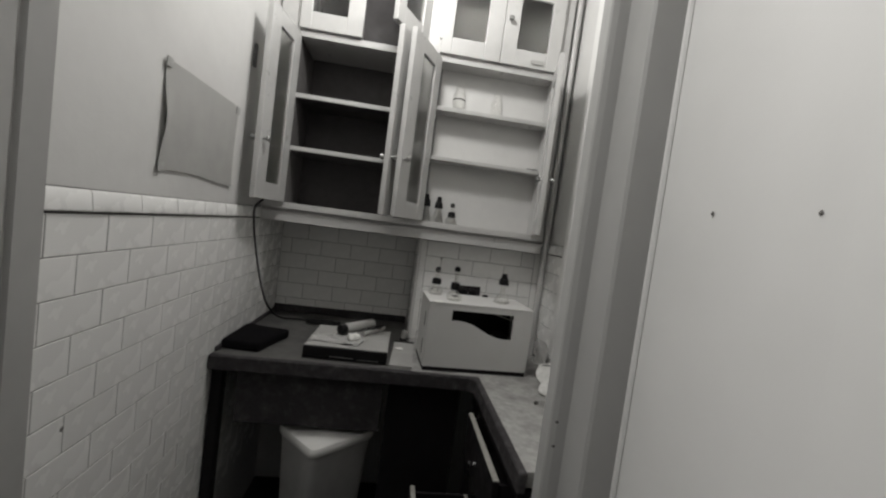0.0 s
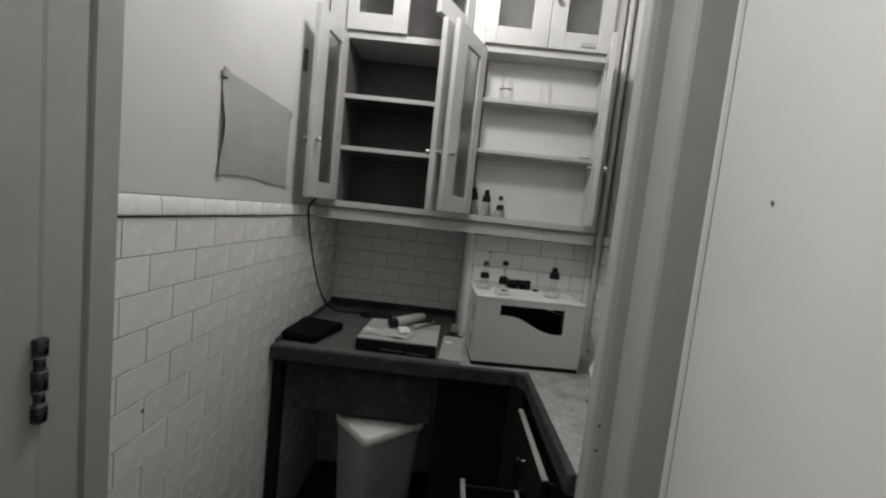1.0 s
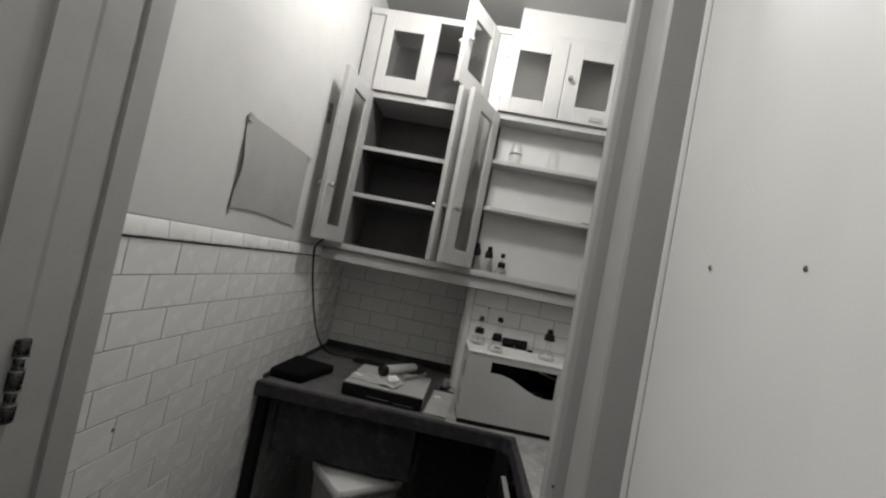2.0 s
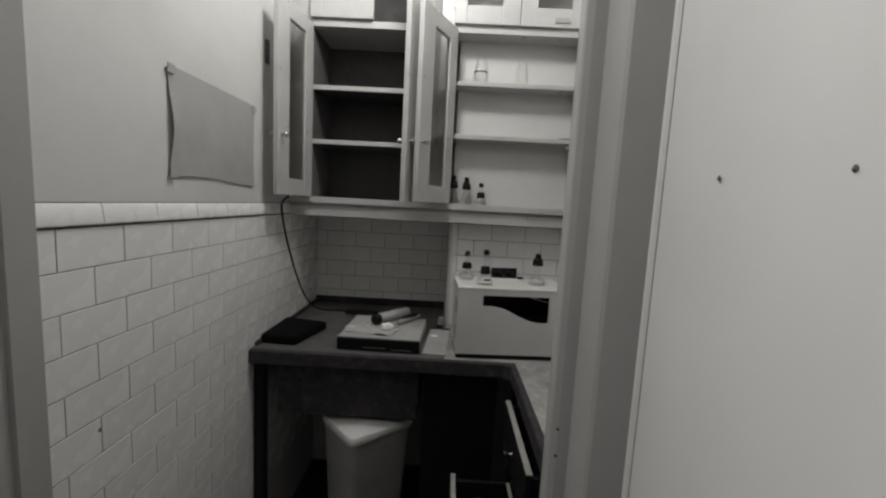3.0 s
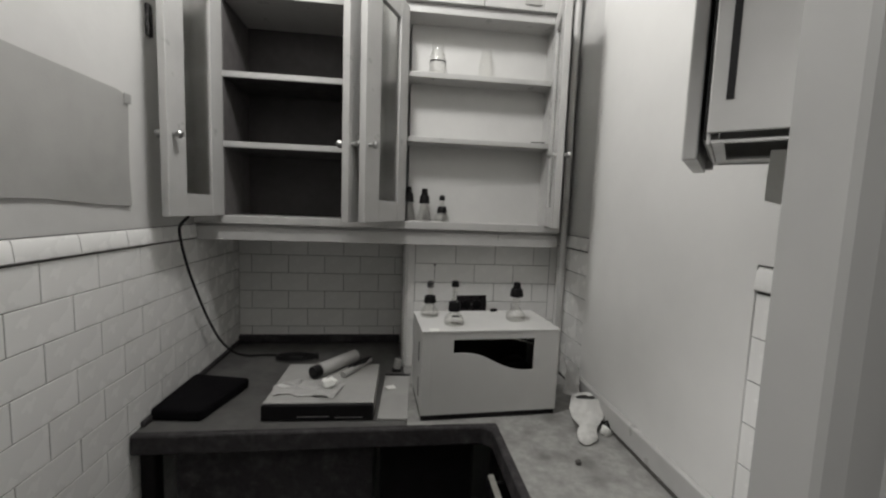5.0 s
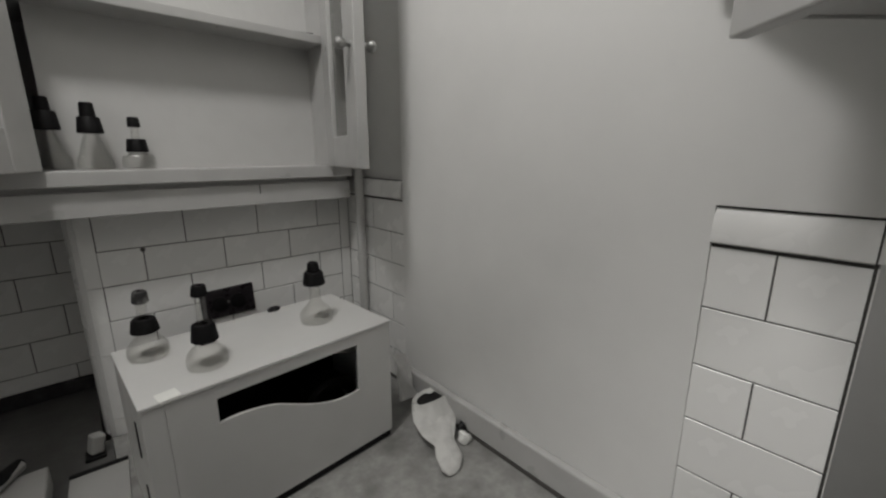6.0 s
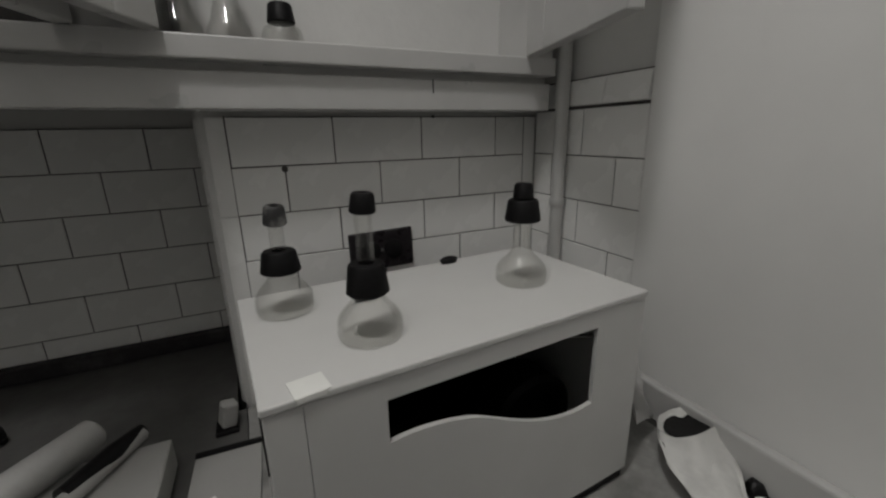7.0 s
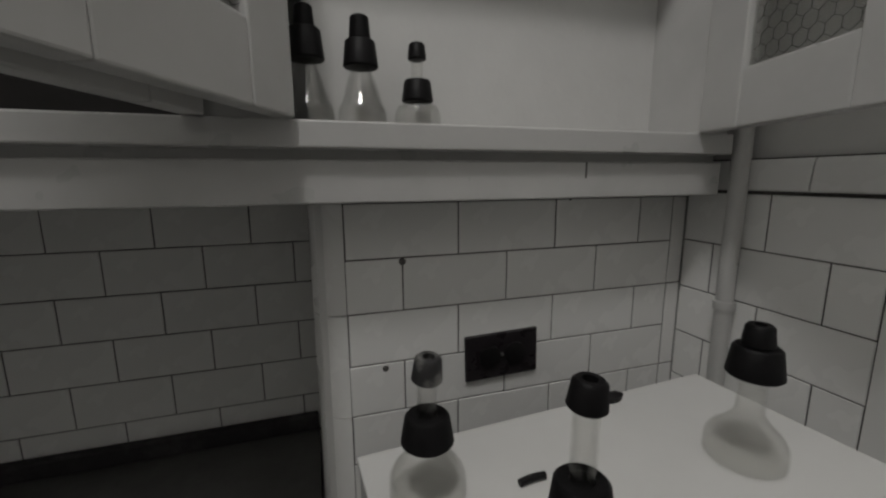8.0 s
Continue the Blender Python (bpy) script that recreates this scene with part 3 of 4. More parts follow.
solid("inner_rod", tube([(0.90, 1.745, 1.121), (0.985, 1.745, 1.100)], 0.0022), PALE_WOOD, "thin pale rod inside the white box", "rod")


# ---- flasks ----


def stopper(r0, r1, h):
    return lathe([(0, 0), (r0 - 0.0015, 0), (r0, 0.0015), (r1, h - 0.002), (r1 - 0.002, h), (r1 * 0.45, h), (r1 * 0.42, h - 0.004), (0, h - 0.004)], 26)


def flask(x, y, z, radius, body, stop_z, stop_h, stop_r, cap_z, cap_h, cap_r, tube_r, neck_top, label, group, turn=0, cap_mat=None, cap_lean=0):
    """A conical flask with a rubber stopper, a glass tube through it and a rubber cap."""
    f = thing("flask", pose(x, y, z, 0, 0, turn), label, "flask", group)
    outer = [(0, 0.0015), (radius * 0.55, 0.0012), (radius * 0.84, 0.0), (radius * 0.96, 0.002), (radius, 0.005), (radius * 0.995, 0.011), (radius * 0.985, 0.017), (radius * 0.93, 0.021), (radius * 0.82, 0.0255), (radius * 0.56, body * 0.80), (radius * 0.43, body * 0.94), (0.0105, body * 1.02), (0.0098, neck_top - 0.002), (0.0112, neck_top)]
    inner = [(r - 0.0013 if r > 0.0014 else 0, h + (0.0016 if k < 3 else 0)) for k, (r, h) in enumerate(outer)]
    part("body", lathe(outer + inner[::-1], 36), CLEAR, f, "clear glass body", smooth=True)
    part("stopper", stopper(stop_r, stop_r * 0.84, stop_h), RUBBER, f, "black rubber stopper", at=pose(0, 0, stop_z), smooth=True)
    if cap_z - stop_z - stop_h > 0.004:
        lo, hi = stop_z + stop_h * 0.6, cap_z + 0.006
        part("tube", lathe([(tube_r, lo), (tube_r, hi), (tube_r - 0.0012, hi), (tube_r - 0.0012, lo), (tube_r, lo)], 20), CLEAR, f, "clear glass tube", smooth=True)
    part("cap", stopper(cap_r, cap_r * 0.86, cap_h), cap_mat or RUBBER, f, "black rubber cap", at=pose(0, 0, cap_z, cap_lean, 0, 0), smooth=True)
    return f


clip_ = lathe([(0, 0), (0.012, 0), (0.0125, 0.002), (0.014, 0.006), (0.008, 0.009), (0, 0.010)], 22)
bmesh.ops.scale(clip_, vec=(1.0, 0.45, 1.0), verts=clip_.verts)
solid("rubber_bung", clip_, BLACK, "small black rubber bung lying on the white box", "bung", at=pose(0.887, 1.9165, 0.9 + BH, 0, 0, 5), smooth=True)
solid("black_stick", tube([(0.737, 1.838, 0.9 + BH + 0.003), (0.748, 1.8395, 0.9 + BH + 0.0035), (0.760, 1.840, 0.9 + BH + 0.003)], 0.003, 8), BLACK, "short black stick lying on the white box", "stick")
GREY_RUBBER = material("scuffed_rubber", (0.02, 0.019, 0.02), 0.5, stain=1.0, stain_scale=45, stain_colour=(0.34, 0.335, 0.32), grain=0.3, grain_scale=150)
BOX_TOP = 0.9 + BH
on_box, on_shelf = "flasks on the white box", "flasks on the cabinet shelf"
flask(0.669, 1.853, BOX_TOP, 0.0285, 0.043, 0.043, 0.022, 0.0195, 0.091, 0.019, 0.0112, 0.0072, 0.046, "small conical glass flask with a scuffed stopper cap", on_box, 20, GREY_RUBBER, 8)
flask(0.732, 1.761, BOX_TOP, 0.0290, 0.042, 0.041, 0.027, 0.0188, 0.111, 0.017, 0.0112, 0.0075, 0.045, "conical glass flask with a tall tube and black stoppers", on_box, 50, None, 4)
flask(0.930, 1.810, BOX_TOP, 0.0300, 0.041, 0.074, 0.025, 0.0205, 0.099, 0.018, 0.0118, 0.0075, 0.080, "conical glass flask closed by a double black stopper", on_box, 90)
flask(0.601, 2.066, 1.4425, 0.0265, 0.062, 0.066, 0.031, 0.0190, 0.097, 0.022, 0.0105, 0.0075, 0.070, "conical glass flask with a tall black stopper", on_shelf)
flask(0.657, 2.066, 1.4425, 0.0265, 0.062, 0.062, 0.028, 0.0190, 0.090, 0.024, 0.0115, 0.0075, 0.066, "conical glass flask with a tall black stopper", on_shelf, 40)
flask(0.720, 2.068, 1.4425, 0.0265, 0.034, 0.030, 0.024, 0.0180, 0.075, 0.018, 0.0105, 0.0070, 0.036, "short conical glass flask with a black capped tube", on_shelf, 70)


def jar(x, y, z, label, r, h):
    j = thing("glass_jar", pose(x, y, z), label, "jar", "jars on the upper shelf")
    o = [(0, 0), (r, 0), (r * 1.02, 0.003), (r, h * 0.7), (r * 0.72, h * 0.8), (r * 0.72, h * 0.94), (r * 0.8, h)]
    part("body", lathe(o + [(max(a - 0.0014, 0), b + (0.002 if k < 2 else 0)) for k, (a, b) in list(enumerate(o))[::-1]], 28), CLEAR, j, smooth=True)
    return j


j1 = jar(0.690, 2.10, 1.9405, "clear glass jar with a dark band", 0.027, 0.115)
part("band", lathe([(0.0278, 0.054), (0.0281, 0.054), (0.0281, 0.059), (0.0278, 0.059), (0.0278, 0.054)], 28), RUBBER, j1, "dark band", smooth=True)
jar(0.865, 2.11, 1.9405, "clear glass jar standing empty", 0.026, 0.11)
solid("pencil_stub", tube([(1.030, 2.060, 1.7325), (1.078, 2.052, 1.7325)], 0.004, 8), BLACK, "short black stick on the cabinet shelf", "stick")

# ---- on the left worktop ----
player = thing("disc_player", pose(0.362, 1.86, 0.8985, 0, 0, -1), "flat pale disc player with a black front on the worktop", "disc player")
part("case", boxed(-0.150, -0.135, 0.004, 0.150, 0.145, 0.047, bevel=0.003), CARD, player, "pale metal case")
part("front", boxed(-0.150, -0.150, 0.005, 0.150, -0.1352, 0.046, bevel=0.003), BLACK, player, "black front panel")
part("display_slit", boxed(-0.055, -0.1512, 0.013, 0.030, -0.1502, 0.0155), CHROME, player)
part("display_slit", boxed(0.045, -0.1512, 0.010, 0.120, -0.1502, 0.0125), CHROME, player)
for x in (-0.12, 0.12):
    for y in (-0.12, 0.12):
        part("foot", lathe([(0, 0), (0.01, 0), (0.01, 0.004), (0, 0.004)], 12), BLACK, player, at=pose(x, y, 0))

bag = bmesh.new()
prism([(-0.079, 1.735), (0.055, 1.722), (0.108, 1.935), (-0.074, 1.975)], 0.8985, 0.932, bevel=0.009, bm=bag)
solid("black_pouch", bag, CLOTH, "flat black fabric pouch on the worktop", "pouch")


def crumple(bm, amount, scale, seed):
    for v in bm.verts:
        p = v.co * scale + Vector((seed, 0, 0))
        v.co += Vector((noise.noise(p), noise.noise(p + Vector((5, 9, 2))), noise.noise(p + Vector((3, 1, 8))))) * amount
    return bm


PT = 0.9455
tubes = thing("plastic_tube", pose(0.33, 1.90, PT, 0, 0, 52), "milky plastic tube with a black cap on the disc player", "tube")
part("barrel", lathe([(0, 0), (0.020, 0), (0.021, 0.002), (0.021, 0.16), (0.015, 0.165), (0, 0.165)], 22), PLASTIC, tubes, at=pose(0, 0, 0.021, 0, 90, 0), smooth=True)
part("cap", lathe([(0, -0.028), (0.018, -0.028), (0.0195, -0.025), (0.0195, -0.001), (0, -0.001)], 22), BLACK, tubes, "black cap", at=pose(0, 0, 0.021, 0, 90, 0), smooth=True)
thin = thing("plastic_tube", pose(0.405, 1.885, PT, 0, 0, 60), "thin milky plastic tube on the disc player", "tube")
part("barrel", lathe([(0, 0), (0.010, 0), (0.010, 0.15), (0.006, 0.155), (0, 0.155)], 18), PLASTIC, thin, at=pose(0, 0, 0.011, 0, 90, 0), smooth=True)
dark = thing("plastic_tube", pose(0.425, 1.93, PT, 0, 0, 58), "dark thin tube on the disc player", "tube")
part("barrel", lathe([(0, 0), (0.012, 0), (0.013, 0.06), (0.009, 0.105), (0, 0.105)], 18), BLACK, dark, at=pose(0, 0, 0.013, 0, 90, 0), smooth=True)
film = bmesh.new()
bmesh.ops.create_grid(film, x_segments=26, y_segments=18, size=1)
bmesh.ops.scale(film, vec=(0.095, 0.045, 1), verts=film.verts)
crumple(film, 0.016, 28, 2.0)
for v in film.verts:
    v.co.z = abs(v.co.z) + 0.002
bmesh.ops.solidify(film, geom=film.faces, thickness=0.0008)
solid("plastic_bag", film, PLASTIC, "crumpled milky plastic bag on the disc player", "plastic bag", at=pose(0.318, 1.805, PT, 0, 0, -8), smooth=True)
wad = bmesh.new()
bmesh.ops.create_icosphere(wad, subdivisions=4, radius=0.020)
bmesh.ops.scale(wad, vec=(1.2, 0.9, 0.75), verts=wad.verts)
crumple(wad, 0.007, 75, 4.0)
solid("paper_wad", wad, PAPER, "crumpled white paper wad on the disc player", "paper wad", at=pose(0.372, 1.815, PT + 0.016), smooth=False)
coil = [(0.20 + 0.075 * math.cos(a), 2.17 + 0.030 * math.sin(a), 0.9035 + 0.0012 * a) for a in (k * 0.5 for k in range(27))]
solid("cable_coil", tube(coil, 0.0045, 8), BLACK, "coiled black cable lying on the worktop", "cable", smooth=True)
cord = [(-0.020, 1.842, 1.4405), (-0.050, 1.855, 1.410), (-0.058, 1.878, 1.360), (-0.060, 1.920, 1.275), (-0.060, 1.985, 1.170), (-0.058, 2.050, 1.075), (-0.050, 2.115, 0.990), (-0.028, 2.170, 0.930), (0.010, 2.20, 0.9050), (0.07, 2.21, 0.9035), (0.15, 2.205, 0.9035)]
solid("power_cord", tube(cord, 0.0042, 8), BLACK, "black cord hanging from the cabinet to the worktop", "cord", smooth=True)
board = thing("thin_board", pose(0.572, 1.862, 0.8985, 0, 0, -3), "thin pale board lying beside the white box", "board")
part("sheet", boxed(-0.044, -0.155, 0.0, 0.040, 0.135, 0.006, bevel=0.001), CARD, board)
part("edge_strip", boxed(-0.044, 0.1352, 0.0, 0.040, 0.142, 0.010), BLACK, board, "dark edge strip")
solid("paper_scrap", crumple(boxed(-0.016, -0.012, 0, 0.016, 0.012, 0.0012), 0.002, 40, 1.0), PAPER, "small white paper scrap on the thin board", "paper scrap", at=pose(0.555, 1.90, 0.906, 2, 4, 30))
plug = thing("small_plug", pose(0.573, 2.055, 0.8985), "small white plug with a dark foot in the corner", "plug")
part("body", boxed(-0.012, -0.012, 0.008, 0.010, 0.012, 0.045, bevel=0.004), CARD, plug, at=pose(0, 0, 0, 0, 12, 20))
part("foot", boxed(-0.016, -0.016, 0.0, 0.016, 0.016, 0.0075, bevel=0.002), BLACK, plug)

# ---- crushed paper cup and scraps on the stone top ----
cup = bmesh.new()
rings = []
axis = [(1.128, 1.708, 0.958, 0.045, 0.026), (1.124, 1.700, 0.950, 0.046, 0.029), (1.113, 1.678, 0.938, 0.051, 0.030), (1.101, 1.650, 0.928, 0.045, 0.025), (1.088, 1.618, 0.918, 0.022, 0.016), (1.074, 1.592, 0.915, 0.027, 0.015), (1.064, 1.570, 0.912, 0.029, 0.014), (1.056, 1.556, 0.909, 0.015, 0.008)]
for x, y, z, rx, rz in axis:
    lean = len(rings) / 7
    rings.append([cup.verts.new((x + rx * math.cos(a), y + (0.97 - 0.77 * lean) * rz * math.sin(a), z + (0.95 * lean - 0.06) * rz * math.sin(a))) for a in (2 * math.pi * k / 44 for k in range(44))])
for a, b in zip(rings, rings[1:]):
    for k in range(44):
        cup.faces.new((a[k], a[(k + 1) % 44], b[(k + 1) % 44], b[k]))
cup.faces.new(rings[-1])
crumple(cup, 0.0045, 48, 7.0)
for v in cup.verts:
    v.co.z = max(v.co.z, 0.9005)
bmesh.ops.recalc_face_normals(cup, faces=cup.faces)
bmesh.ops.solidify(cup, geom=cup.faces, thickness=0.0012)
paper_cup = solid("paper_cup", cup, CUP_PAPER, "crushed white paper cup with a dark open mouth", "paper cup", smooth=True)
# black disc in the mouth: the cup's inner shade put in as colour
part("lining", lathe([(0, 0), (0.012, 0.001), (0.018, 0.003), (0.018, 0.0045), (0, 0.003)], 20), BLACK, paper_cup, "black disc painted as the shade inside the cup", at=Matrix.Translation((1.127, 1.705, 0.949)) @ pose(0, 0, 0, -4, 0, 0) @ Matrix.Diagonal((1.9, 1.25, 1, 1)), smooth=True)
flap = bmesh.new()
bmesh.ops.create_grid(flap, x_segments=14, y_segments=14, size=0.5)
bmesh.ops.scale(flap, vec=(0.07, 0.10, 1), verts=flap.verts)
crumple(flap, 0.012, 30, 11.0)
bmesh.ops.solidify(flap, geom=flap.faces, thickness=0.0008)
solid("plastic_scrap", flap, PLASTIC, "torn milky plastic piece leaning beside the box", "plastic scrap", at=pose(1.110, 1.775, 0.985, 62, 28, 20), smooth=True)
bit = bmesh.new()
bmesh.ops.create_icosphere(bit, subdivisions=3, radius=0.014)
crumple(bit, 0.006, 70, 3.0)
solid("paper_scrap", bit, PAPER, "small crumpled white paper scrap on the stone top", "paper scrap", at=pose(1.130, 1.604, 0.910))
lump = bmesh.new()
bmesh.ops.create_icosphere(lump, subdivisions=3, radius=0.013)
crumple(lump, 0.005, 60, 9.0)
solid("black_lump", lump, BLACK, "small black lump beside the paper cup", "lump", at=pose(1.150, 1.625, 0.910))
chip = bmesh.new()
bmesh.ops.create_icosphere(chip, subdivisions=2, radius=0.007)
crumple(chip, 0.003, 90, 5.0)
solid("dirt_crumb", chip, DIRT, "dark crumb of dirt on the stone top", "crumb", at=pose(1.000, 1.485, 0.903))

# ---- on the walls ----
note = bmesh.new()
ny, nz = 24, 16
grid = [[None] * (nz + 1) for _ in range(ny + 1)]
for i in range(ny + 1):
    for j in range(nz + 1):
        u, v = i / ny, j / nz
        y, z = 1.290 + 0.420 * u, 1.474 + 0.262 * v
        z += 0.006 * math.sin(5 * u) * (1 - v) - 0.014 * max(0, u - 0.93) / 0.07 * v
        curl = 0.009 * max(0, 1 - u * 9) * math.exp(-((v - 0.45) / 0.26) ** 2)
        grid[i][j] = note.verts.new((XL - 0.004 + curl + 0.0025 * noise.noise(Vector((y * 9, z * 9, 0))), y + 0.004 * max(0, 1 - u * 7) * math.exp(-((v - 0.45) / 0.22) ** 2), z))
for i in range(ny):
    for j in range(nz):
        note.faces.new((grid[i][j], grid[i + 1][j], grid[i + 1][j + 1], grid[i][j + 1]))
bmesh.ops.recalc_face_normals(note, faces=note.faces)
bmesh.ops.solidify(note, geom=note.faces, thickness=0.001)
notice = solid("blank_card", note, CARD, "blank grey card pinned to the plaster wall, curling at one edge", "card", smooth=True)
for y, z in ((1.296, 1.728), (1.704, 1.722), (1.297, 1.482)):
    part("tape", crumple(boxed(XL - 0.001, y - 0.012, z - 0.011, XL + 0.0012, y + 0.012, z + 0.011), 0.0008, 60, y), TRIM, notice, "grey tape at the corner")

outlet = thing("wall_outlet", pose(0.8465, YC, 1.1365, 0, -1.5, 0), "dark bakelite double wall socket on the tiles", "socket")
part("plate", boxed(-0.0565, -0.006, -0.034, 0.0565, -0.0005, 0.034, bevel=0.0025), OUTLET, outlet)
for x in (-0.0195, 0.0195):
    part("socket", lathe([(0, 0.004), (0.0145, 0.004), (0.0165, 0.003), (0.0165, 0.0), (0, 0)], 26), BLACK, outlet, "round black socket face", at=pose(x, -0.006, 0, 90, 0, 0), smooth=True)
part("screw", lathe([(0, 0.0015), (0.0025, 0.001), (0.003, 0), (0, 0)], 12), CHROME, outlet, at=pose(0, -0.006, 0, 90, 0, 0), smooth=True)

pipe = thing("wall_pipe", pose(1.153, 2.008, 0.9), "pale painted pipe rising up the corner", "pipe")
part("pipe", lathe([(0, 0), (0.0115, 0), (0.0115, ZC - 0.9), (0, ZC - 0.9)], 18), ENAMEL, pipe, smooth=True)
for z in (0.30, 1.30):
    part("clip", lathe([(0.0118, 0), (0.0142, 0), (0.0142, 0.012), (0.0118, 0.012), (0.0118, 0)], 18), ENAMEL, pipe, at=pose(0, 0, z), smooth=True)

hinge = thing("door_hinge", pose(XD0 - 0.003, 0.758, 1.104), "dark worn metal hinge barrel on the door jamb", "hinge")
for k, (z, h, r) in enumerate(((0.0, 0.024, 0.0088), (0.024, 0.018, 0.0062), (0.042, 0.030, 0.0088), (0.072, 0.018, 0.0062), (0.090, 0.024, 0.0088))):
    part("knuckle", lathe([(0, 0), (r - 0.001, 0), (r, 0.0012), (r, h - 0.0012), (r - 0.001, h), (0, h)], 22), DARK_CHROME, hinge, at=pose(0.004, 0, z), smooth=True)
for z in (0.024, 0.043, 0.071, 0.090):
    part("washer", lathe([(0, 0), (0.0096, 0), (0.0096, 0.0018), (0, 0.0018)], 22), CHROME, hinge, "bright worn washer", at=pose(0.004, 0, z - 0.0009), smooth=True)

for x, y, z in ((XH + 0.0041, 0.622, 1.474), (XH + 0.0103, 0.523, 1.4735)):
    sc = thing("wall_screw", pose(x, y, z, 0, -90, 3.3) @ Matrix.Diagonal((0.55, 0.42, 0.6, 1)), "small rusty screw in the painted wall", "screw", "screws in the painted wall")
    part("head", lathe([(0, 0.0018), (0.0016, 0.0016), (0.0026, 0.0006), (0.0028, 0), (0, 0)], 14), RUST, sc, smooth=True)
    part("paint_chip", lathe([(0, 0.0004), (0.0036, 0.0004), (0.004, 0), (0, 0)], 9), RUST, sc, at=pose(0.0008, -0.001, 0))
for z in (1.157, 1.190):
    sc = solid("jamb_screw", lathe([(0, 0.0016), (0.0018, 0.0014), (0.0026, 0), (0, 0)], 12), DIRT, "small dark screw in the door jamb", "screw", at=pose(XD1 + 0.0085, YD0 + 0.0512, z, 90, 0, 0), group="screws in the door jamb")

solid("wall_latch", boxed(XL - 0.0075, 1.798, 1.905, XL + 0.002, 1.818, 1.985, bevel=0.002), DARK_CHROME, "small dark metal latch plate on the plaster wall", "latch")

# towel dispenser hung on the side wall
disp = thing("towel_dispenser", pose(0.883, 1.030, 1.565, 0, 0, -42), "pale metal paper towel dispenser with a loose open cover", "dispenser")
DW, DD, DH = 0.14, 0.205, 0.34
part("front_plate", boxed(0, 0, 0.012, DW, 0.004, DH, bevel=0.0015), ENAMEL, disp)
part("side_plate", boxed(0.0, 0.0045, 0.0, 0.004, DD, DH, bevel=0.0015), ENAMEL, disp)
part("side_plate", boxed(DW - 0.004, 0.0045, 0.0, DW, DD, DH, bevel=0.0015), ENAMEL, disp)
part("back_plate", boxed(0.0045, DD - 0.004, 0.0, DW - 0.0045, DD, DH, bevel=0.0015), ENAMEL, disp)
part("top_plate", boxed(0.0045, 0.0045, DH - 0.004, DW - 0.0045, DD - 0.0045, DH), ENAMEL, disp)
lip = bmesh.new()
box(lip, 0.0045, 0.0045, 0.002, 0.016, DD - 0.0045, 0.005)
box(lip, 0.0165, 0.0045, 0.002, DW - 0.0045, 0.011, 0.005)
box(lip, 0.0165, DD - 0.05, 0.002, DW - 0.0045, DD - 0.0045, 0.005)
part("bottom_frame", lip, ENAMEL, disp, "underside with a slot for towels")
part("front_slot", boxed(0.014, -0.0012, 0.045, 0.021, 0.0, DH - 0.05, bevel=0.0004), BLACK, disp, "dark slot in the front")
part("folded_towel", boxed(0.036, 0.052, 0.060, DW - 0.02, DD - 0.052, 0.22, bevel=0.004), PAPER, disp, "stack of folded paper towels")
# added black sheet above the towels, painting the inside as shaded
part("lining", boxed(0.006, 0.0062, 0.230, DW - 0.0062, DD - 0.0062, 0.234), BLACK, disp)
cover = bmesh.new()
box(cover, -0.026, 0.045, -0.010, -0.010, DD + 0.012, DH, bevel=0.002)
box(cover, -0.018, DD + 0.002, -0.006, 0.0, DD + 0.008, DH, bevel=0.002)
part("side_cover", cover, ENAMEL, disp, "side cover hanging open")
for y in (0.075, 0.105, 0.135, 0.165):
    part("rib", boxed(-0.0285, y, 0.012, -0.0262, y + 0.008, DH - 0.012, bevel=0.001), ENAMEL, disp)
# added black strip: the shade of the gap behind the cover, as colour
part("gasket", boxed(-0.0035, 0.010, 0.006, -0.0005, DD - 0.004, DH - 0.01), BLACK, disp, "black strip painted as the shaded gap behind the cover")
part("wall_bracket", boxed(0.02, DD + 0.0005, 0.10, 0.06, DD + 0.140, 0.24, bevel=0.003), DARK_CHROME, disp, "metal bracket to the wall")
leaf = bmesh.new()
g = []
for i in range(13):
    u = i / 12
    g.append([leaf.verts.new((0.062 + 0.12 * u, 0.135 + 0.03 * math.sin(v * 2.2) + 0.004 * math.sin(6 * u), 0.010 - 0.062 * v - 0.012 * math.sin(math.pi * u) * v)) for v in (k / 8 for k in range(9))])
for a, b in zip(g, g[1:]):
    for k in range(8):
        leaf.faces.new((a[k], a[k + 1], b[k + 1], b[k]))
bmesh.ops.recalc_face_normals(leaf, faces=leaf.faces)
bmesh.ops.solidify(leaf, geom=leaf.faces, thickness=0.0006)
part("towel_leaf", leaf, PAPER, disp, "paper towel hanging out", smooth=True)

# ---- tiles, last ----
TILE_W, JOINT, THICK = 0.1485, 0.0018, 0.008
tile_meshes = {}


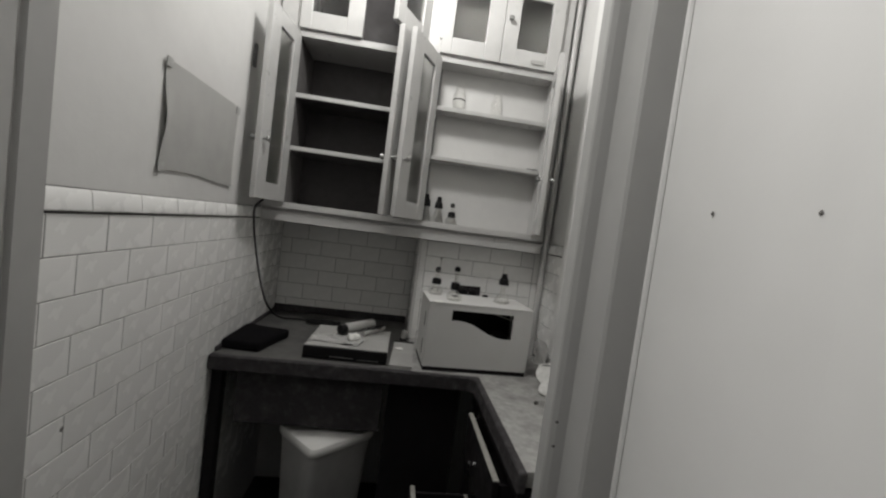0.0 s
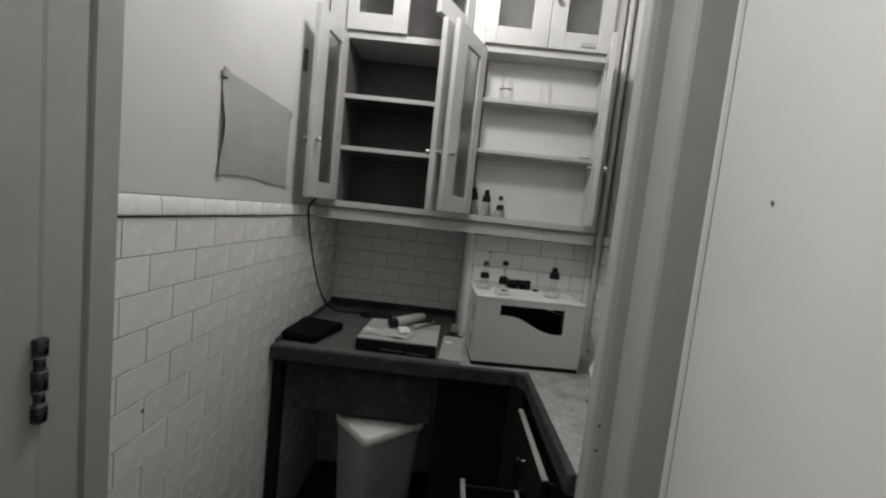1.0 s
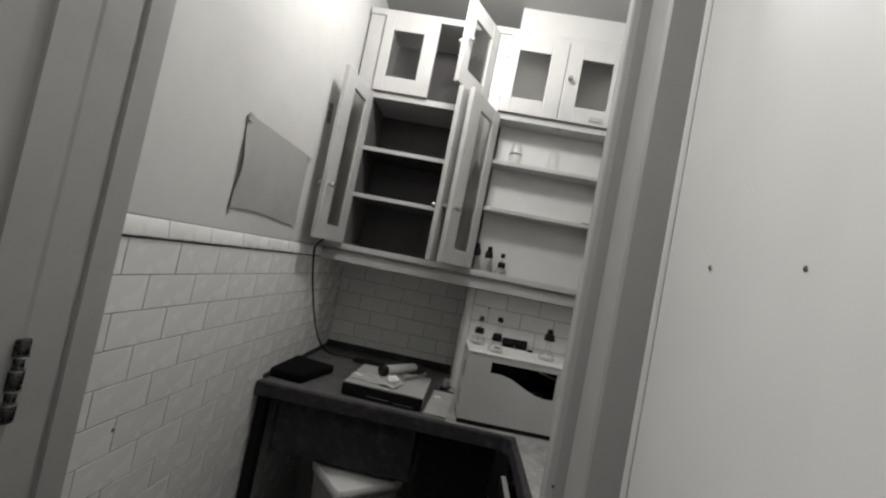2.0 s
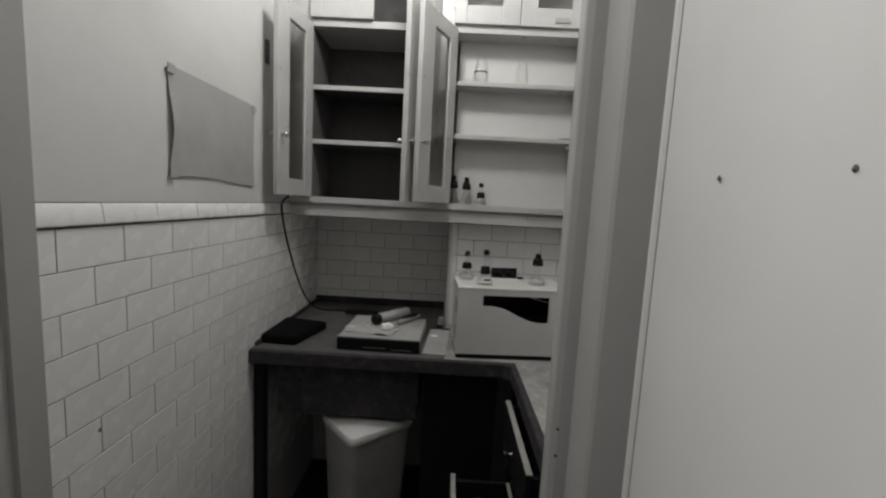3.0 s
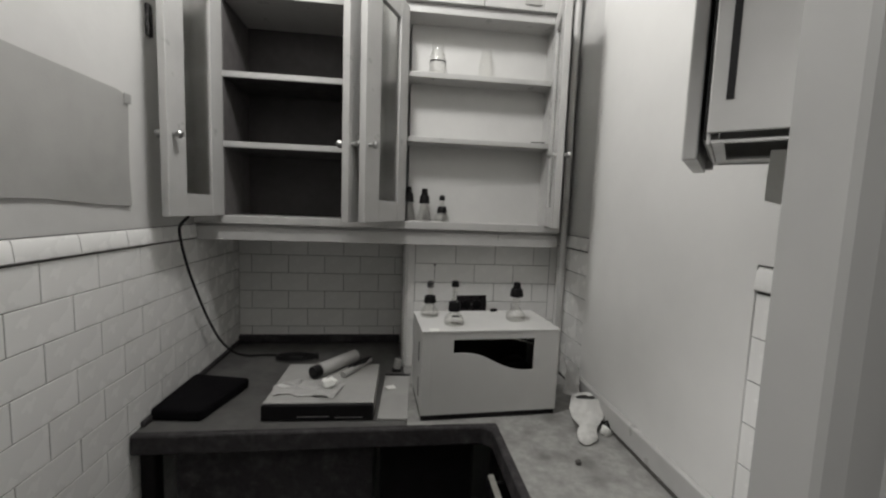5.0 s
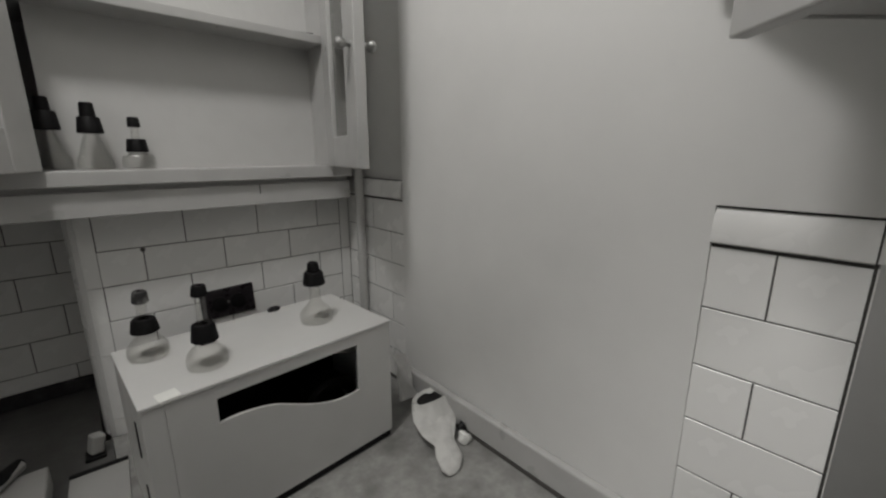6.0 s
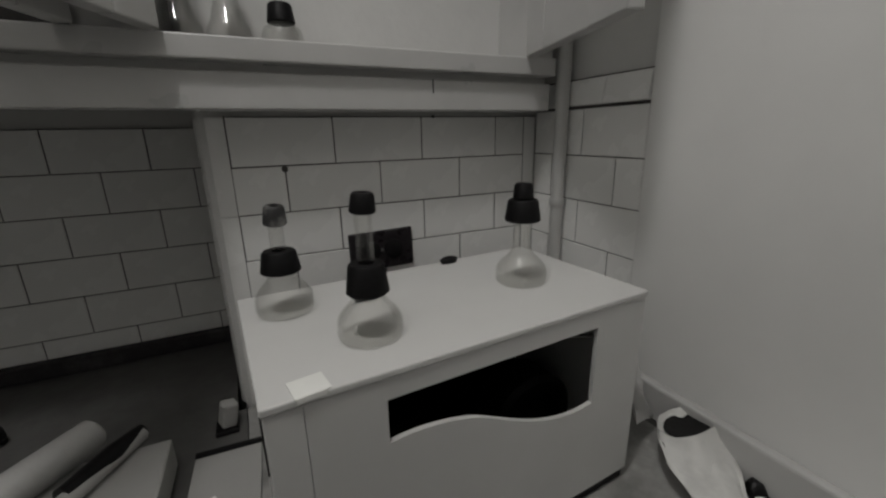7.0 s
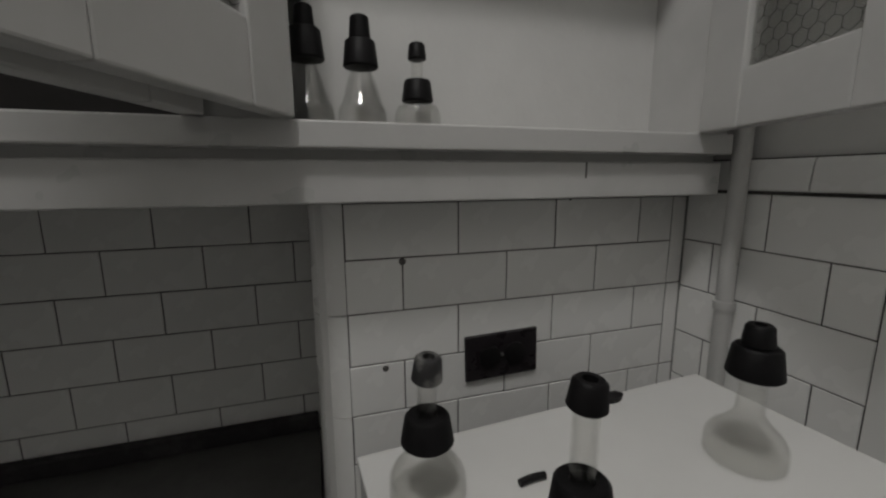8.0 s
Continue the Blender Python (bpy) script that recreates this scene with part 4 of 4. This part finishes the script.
def tile_mesh(w, h):
    """One glazed tile, its face towards -y, with soft edges."""
    key = (round(w, 3), round(h, 3))
    if key not in tile_meshes:
        bm = bmesh.new()
        c = 0.0008
        rings = [[(0, 0, 0), (w, 0, 0), (w, 0, h), (0, 0, h)], [(0, -THICK + c, 0), (w, -THICK + c, 0), (w, -THICK + c, h), (0, -THICK + c, h)], [(c, -THICK, c), (w - c, -THICK, c), (w - c, -THICK, h - c), (c, -THICK, h - c)]]
        rows = [[bm.verts.new(p) for p in r] for r in rings]
        for a, b in zip(rows, rows[1:]):
            for k in range(4):
                bm.faces.new((a[k], a[(k + 1) % 4], b[(k + 1) % 4], b[k]))
        bm.faces.new(rows[-1])
        bmesh.ops.recalc_face_normals(bm, faces=bm.faces)
        tile_meshes[key] = mesh_of("tile", bm, TILE)
    return tile_meshes[key]


def tile_field(parent, m, u0, u1, z_top, z_low, pitch, first, second, rng):
    """Running bond over a strip of wall; m maps u to the right, -y to the room. first, second: a joint in the odd and the even rows."""
    bed = boxed(u0, -0.0068, z_low, u1, 0, z_top)
    part("grout_bed", bed, GROUT, parent, "grey grout", at=m)
    row, z1 = 0, z_top
    while z1 > z_low + 0.02:
        z0 = max(z1 - pitch, z_low)
        joint = first if row % 2 == 0 else second
        k = math.floor((u0 - joint) / TILE_W)
        while True:
            a, b = joint + k * TILE_W, joint + (k + 1) * TILE_W
            a, b = max(a, u0), min(b, u1)
            if a >= u1 - 0.004:
                break
            if b - a > 0.006:
                t = new("tile", tile_mesh(b - a - JOINT, z1 - z0 - JOINT))
                t.parent = parent
                t.matrix_local = m @ pose(a + JOINT / 2, rng.uniform(-0.0002, 0.0002), z0 + JOINT / 2, rng.uniform(-0.12, 0.12), 0, rng.uniform(-0.10, 0.10))
            k += 1
        z1 -= pitch
        row += 1


def cap_row(parent, m, u0, u1, joint, rng):
    """The rounded top course with a dark groove under it."""
    k = math.floor((u0 - joint) / TILE_W)
    part("grout_bed", boxed(u0, -0.0058, CAP0 - 0.001, u1, 0, CAP1), GROUT, parent, "grey grout", at=m)
    while True:
        a, b = max(joint + k * TILE_W, u0), min(joint + (k + 1) * TILE_W, u1)
        if a >= u1 - 0.004:
            break
        if b - a > 0.006:
            bm = bmesh.new()
            w, h = b - a - JOINT, CAP1 - CAP0 - 0.004
            prof = [(0, 0), (-0.011, 0), (-0.0135, 0.002), (-0.014, 0.006), (-0.0125, 0.016), (-0.0105, h - 0.008), (-0.007, h - 0.002), (0, h)]
            ends = [[bm.verts.new((x, y, z)) for y, z in prof] for x in (0, w)]
            for i in range(len(prof) - 1):
                bm.faces.new((ends[0][i], ends[1][i], ends[1][i + 1], ends[0][i + 1]))
            bm.faces.new(ends[0]), bm.faces.new(ends[1][::-1])
            bmesh.ops.recalc_face_normals(bm, faces=bm.faces)
            t = part("cap_tile", bm, TILE, parent, at=m @ pose(a + JOINT / 2, rng.uniform(-0.0003, 0.0003), CAP0 + 0.004), smooth=True)
        k += 1


rng = random.Random(5)
west = Matrix.Translation((XL - 0.008, 0, 0)) @ pose(0, 0, 0, 0, 0, 90)
tile_field(wall_w, west, 0.879, YB, CAP0, 0.30, 0.0765, 1.139, 1.139 + TILE_W / 2, rng)
cap_row(wall_w, west, 0.879, 2.02, 1.085, rng)
north = Matrix.Translation((0, YB + 0.008, 0))
tile_field(wall_n, north, XL, XC, 1.349, 0.885, 0.0765, 0.341, 0.411, rng)
chase_m = Matrix.Translation((0, YC + 0.008, 0))
tile_field(chase, chase_m, 0.632, 1.142, 1.357, 0.895, 0.0705, 0.7815, 0.705, rng)
tile_field(chase, chase_m, 1.142, XR, 1.357, 0.895, 0.141, 1.10, 1.10, rng)
# rounded corner course of the chase
for k in range(4):
    z1 = 1.357 - 0.141 * k
    z0 = max(z1 - 0.141, 0.895)
    n_ = 8
    arc = [(XC + 0.040 - 0.040 * math.sin(a), YC + 0.040 - 0.040 * math.cos(a)) for a in (radians(90 * i / n_) for i in range(n_ + 1))]
    pts = arc + [(XC, YC + 0.052), (XC + 0.012, YC + 0.052), (XC + 0.0405, YC + 0.012)]
    part("corner_tile", prism(pts, z0 + JOINT / 2, z1 - JOINT / 2), TILE, chase, smooth=True)
side = Matrix.Translation((XC + 0.008, 0, 0)) @ pose(0, 0, 0, 0, 0, -90)
tile_field(chase, side, -YB, -YC - 0.053, 1.357, 0.895, 0.0727, -YC - 0.053, -YC - 0.053 - TILE_W / 2, rng)
east = Matrix.Translation((XR + 0.008, 0, 0)) @ pose(0, 0, 0, 0, 0, -90)
tile_field(wall_e, east, -YC, -1.848, CAP0, 0.895, 0.0765, -1.975, -1.900, rng)
cap_row(wall_e, east, -YC, -1.848, -1.93, rng)
tile_field(wall_e, east, -1.240, -1.103, CAP0, 0.905, 0.0765, -1.176, -1.240, rng)
cap_row(wall_e, east, -1.240, -1.103, -1.250, rng)
niche = Matrix.Translation((0, 1.108, 0))
tile_field(wall_e, niche, XR + 0.004, XR + 0.25, CAP0, 0.40, 0.0765, XR + 0.004, XR + 0.004 + TILE_W / 2, rng)
cap_row(wall_e, niche, XR + 0.004, XR + 0.25, XR + 0.06, rng)
# holes and rust marks in the tiles
for parent, m, r in ((wall_w, pose(XL + 0.0004, 1.060, 0.956, 0, 90, 0), 0.005), (chase, pose(0.7045, YC - 0.0004, 1.2815, 90, 0, 0), 0.0048), (chase, pose(0.679, YC - 0.0004, 1.138, 90, 0, 0), 0.0044), (chase, pose(0.952, YC - 0.0004, 1.357, 90, 0, 0), 0.003)):
    part("screw_hole", lathe([(0, 0.0006), (r * 0.6, 0.0008), (r, 0.0), (0, 0)], 11), DIRT, parent, "dark screw hole", at=m)
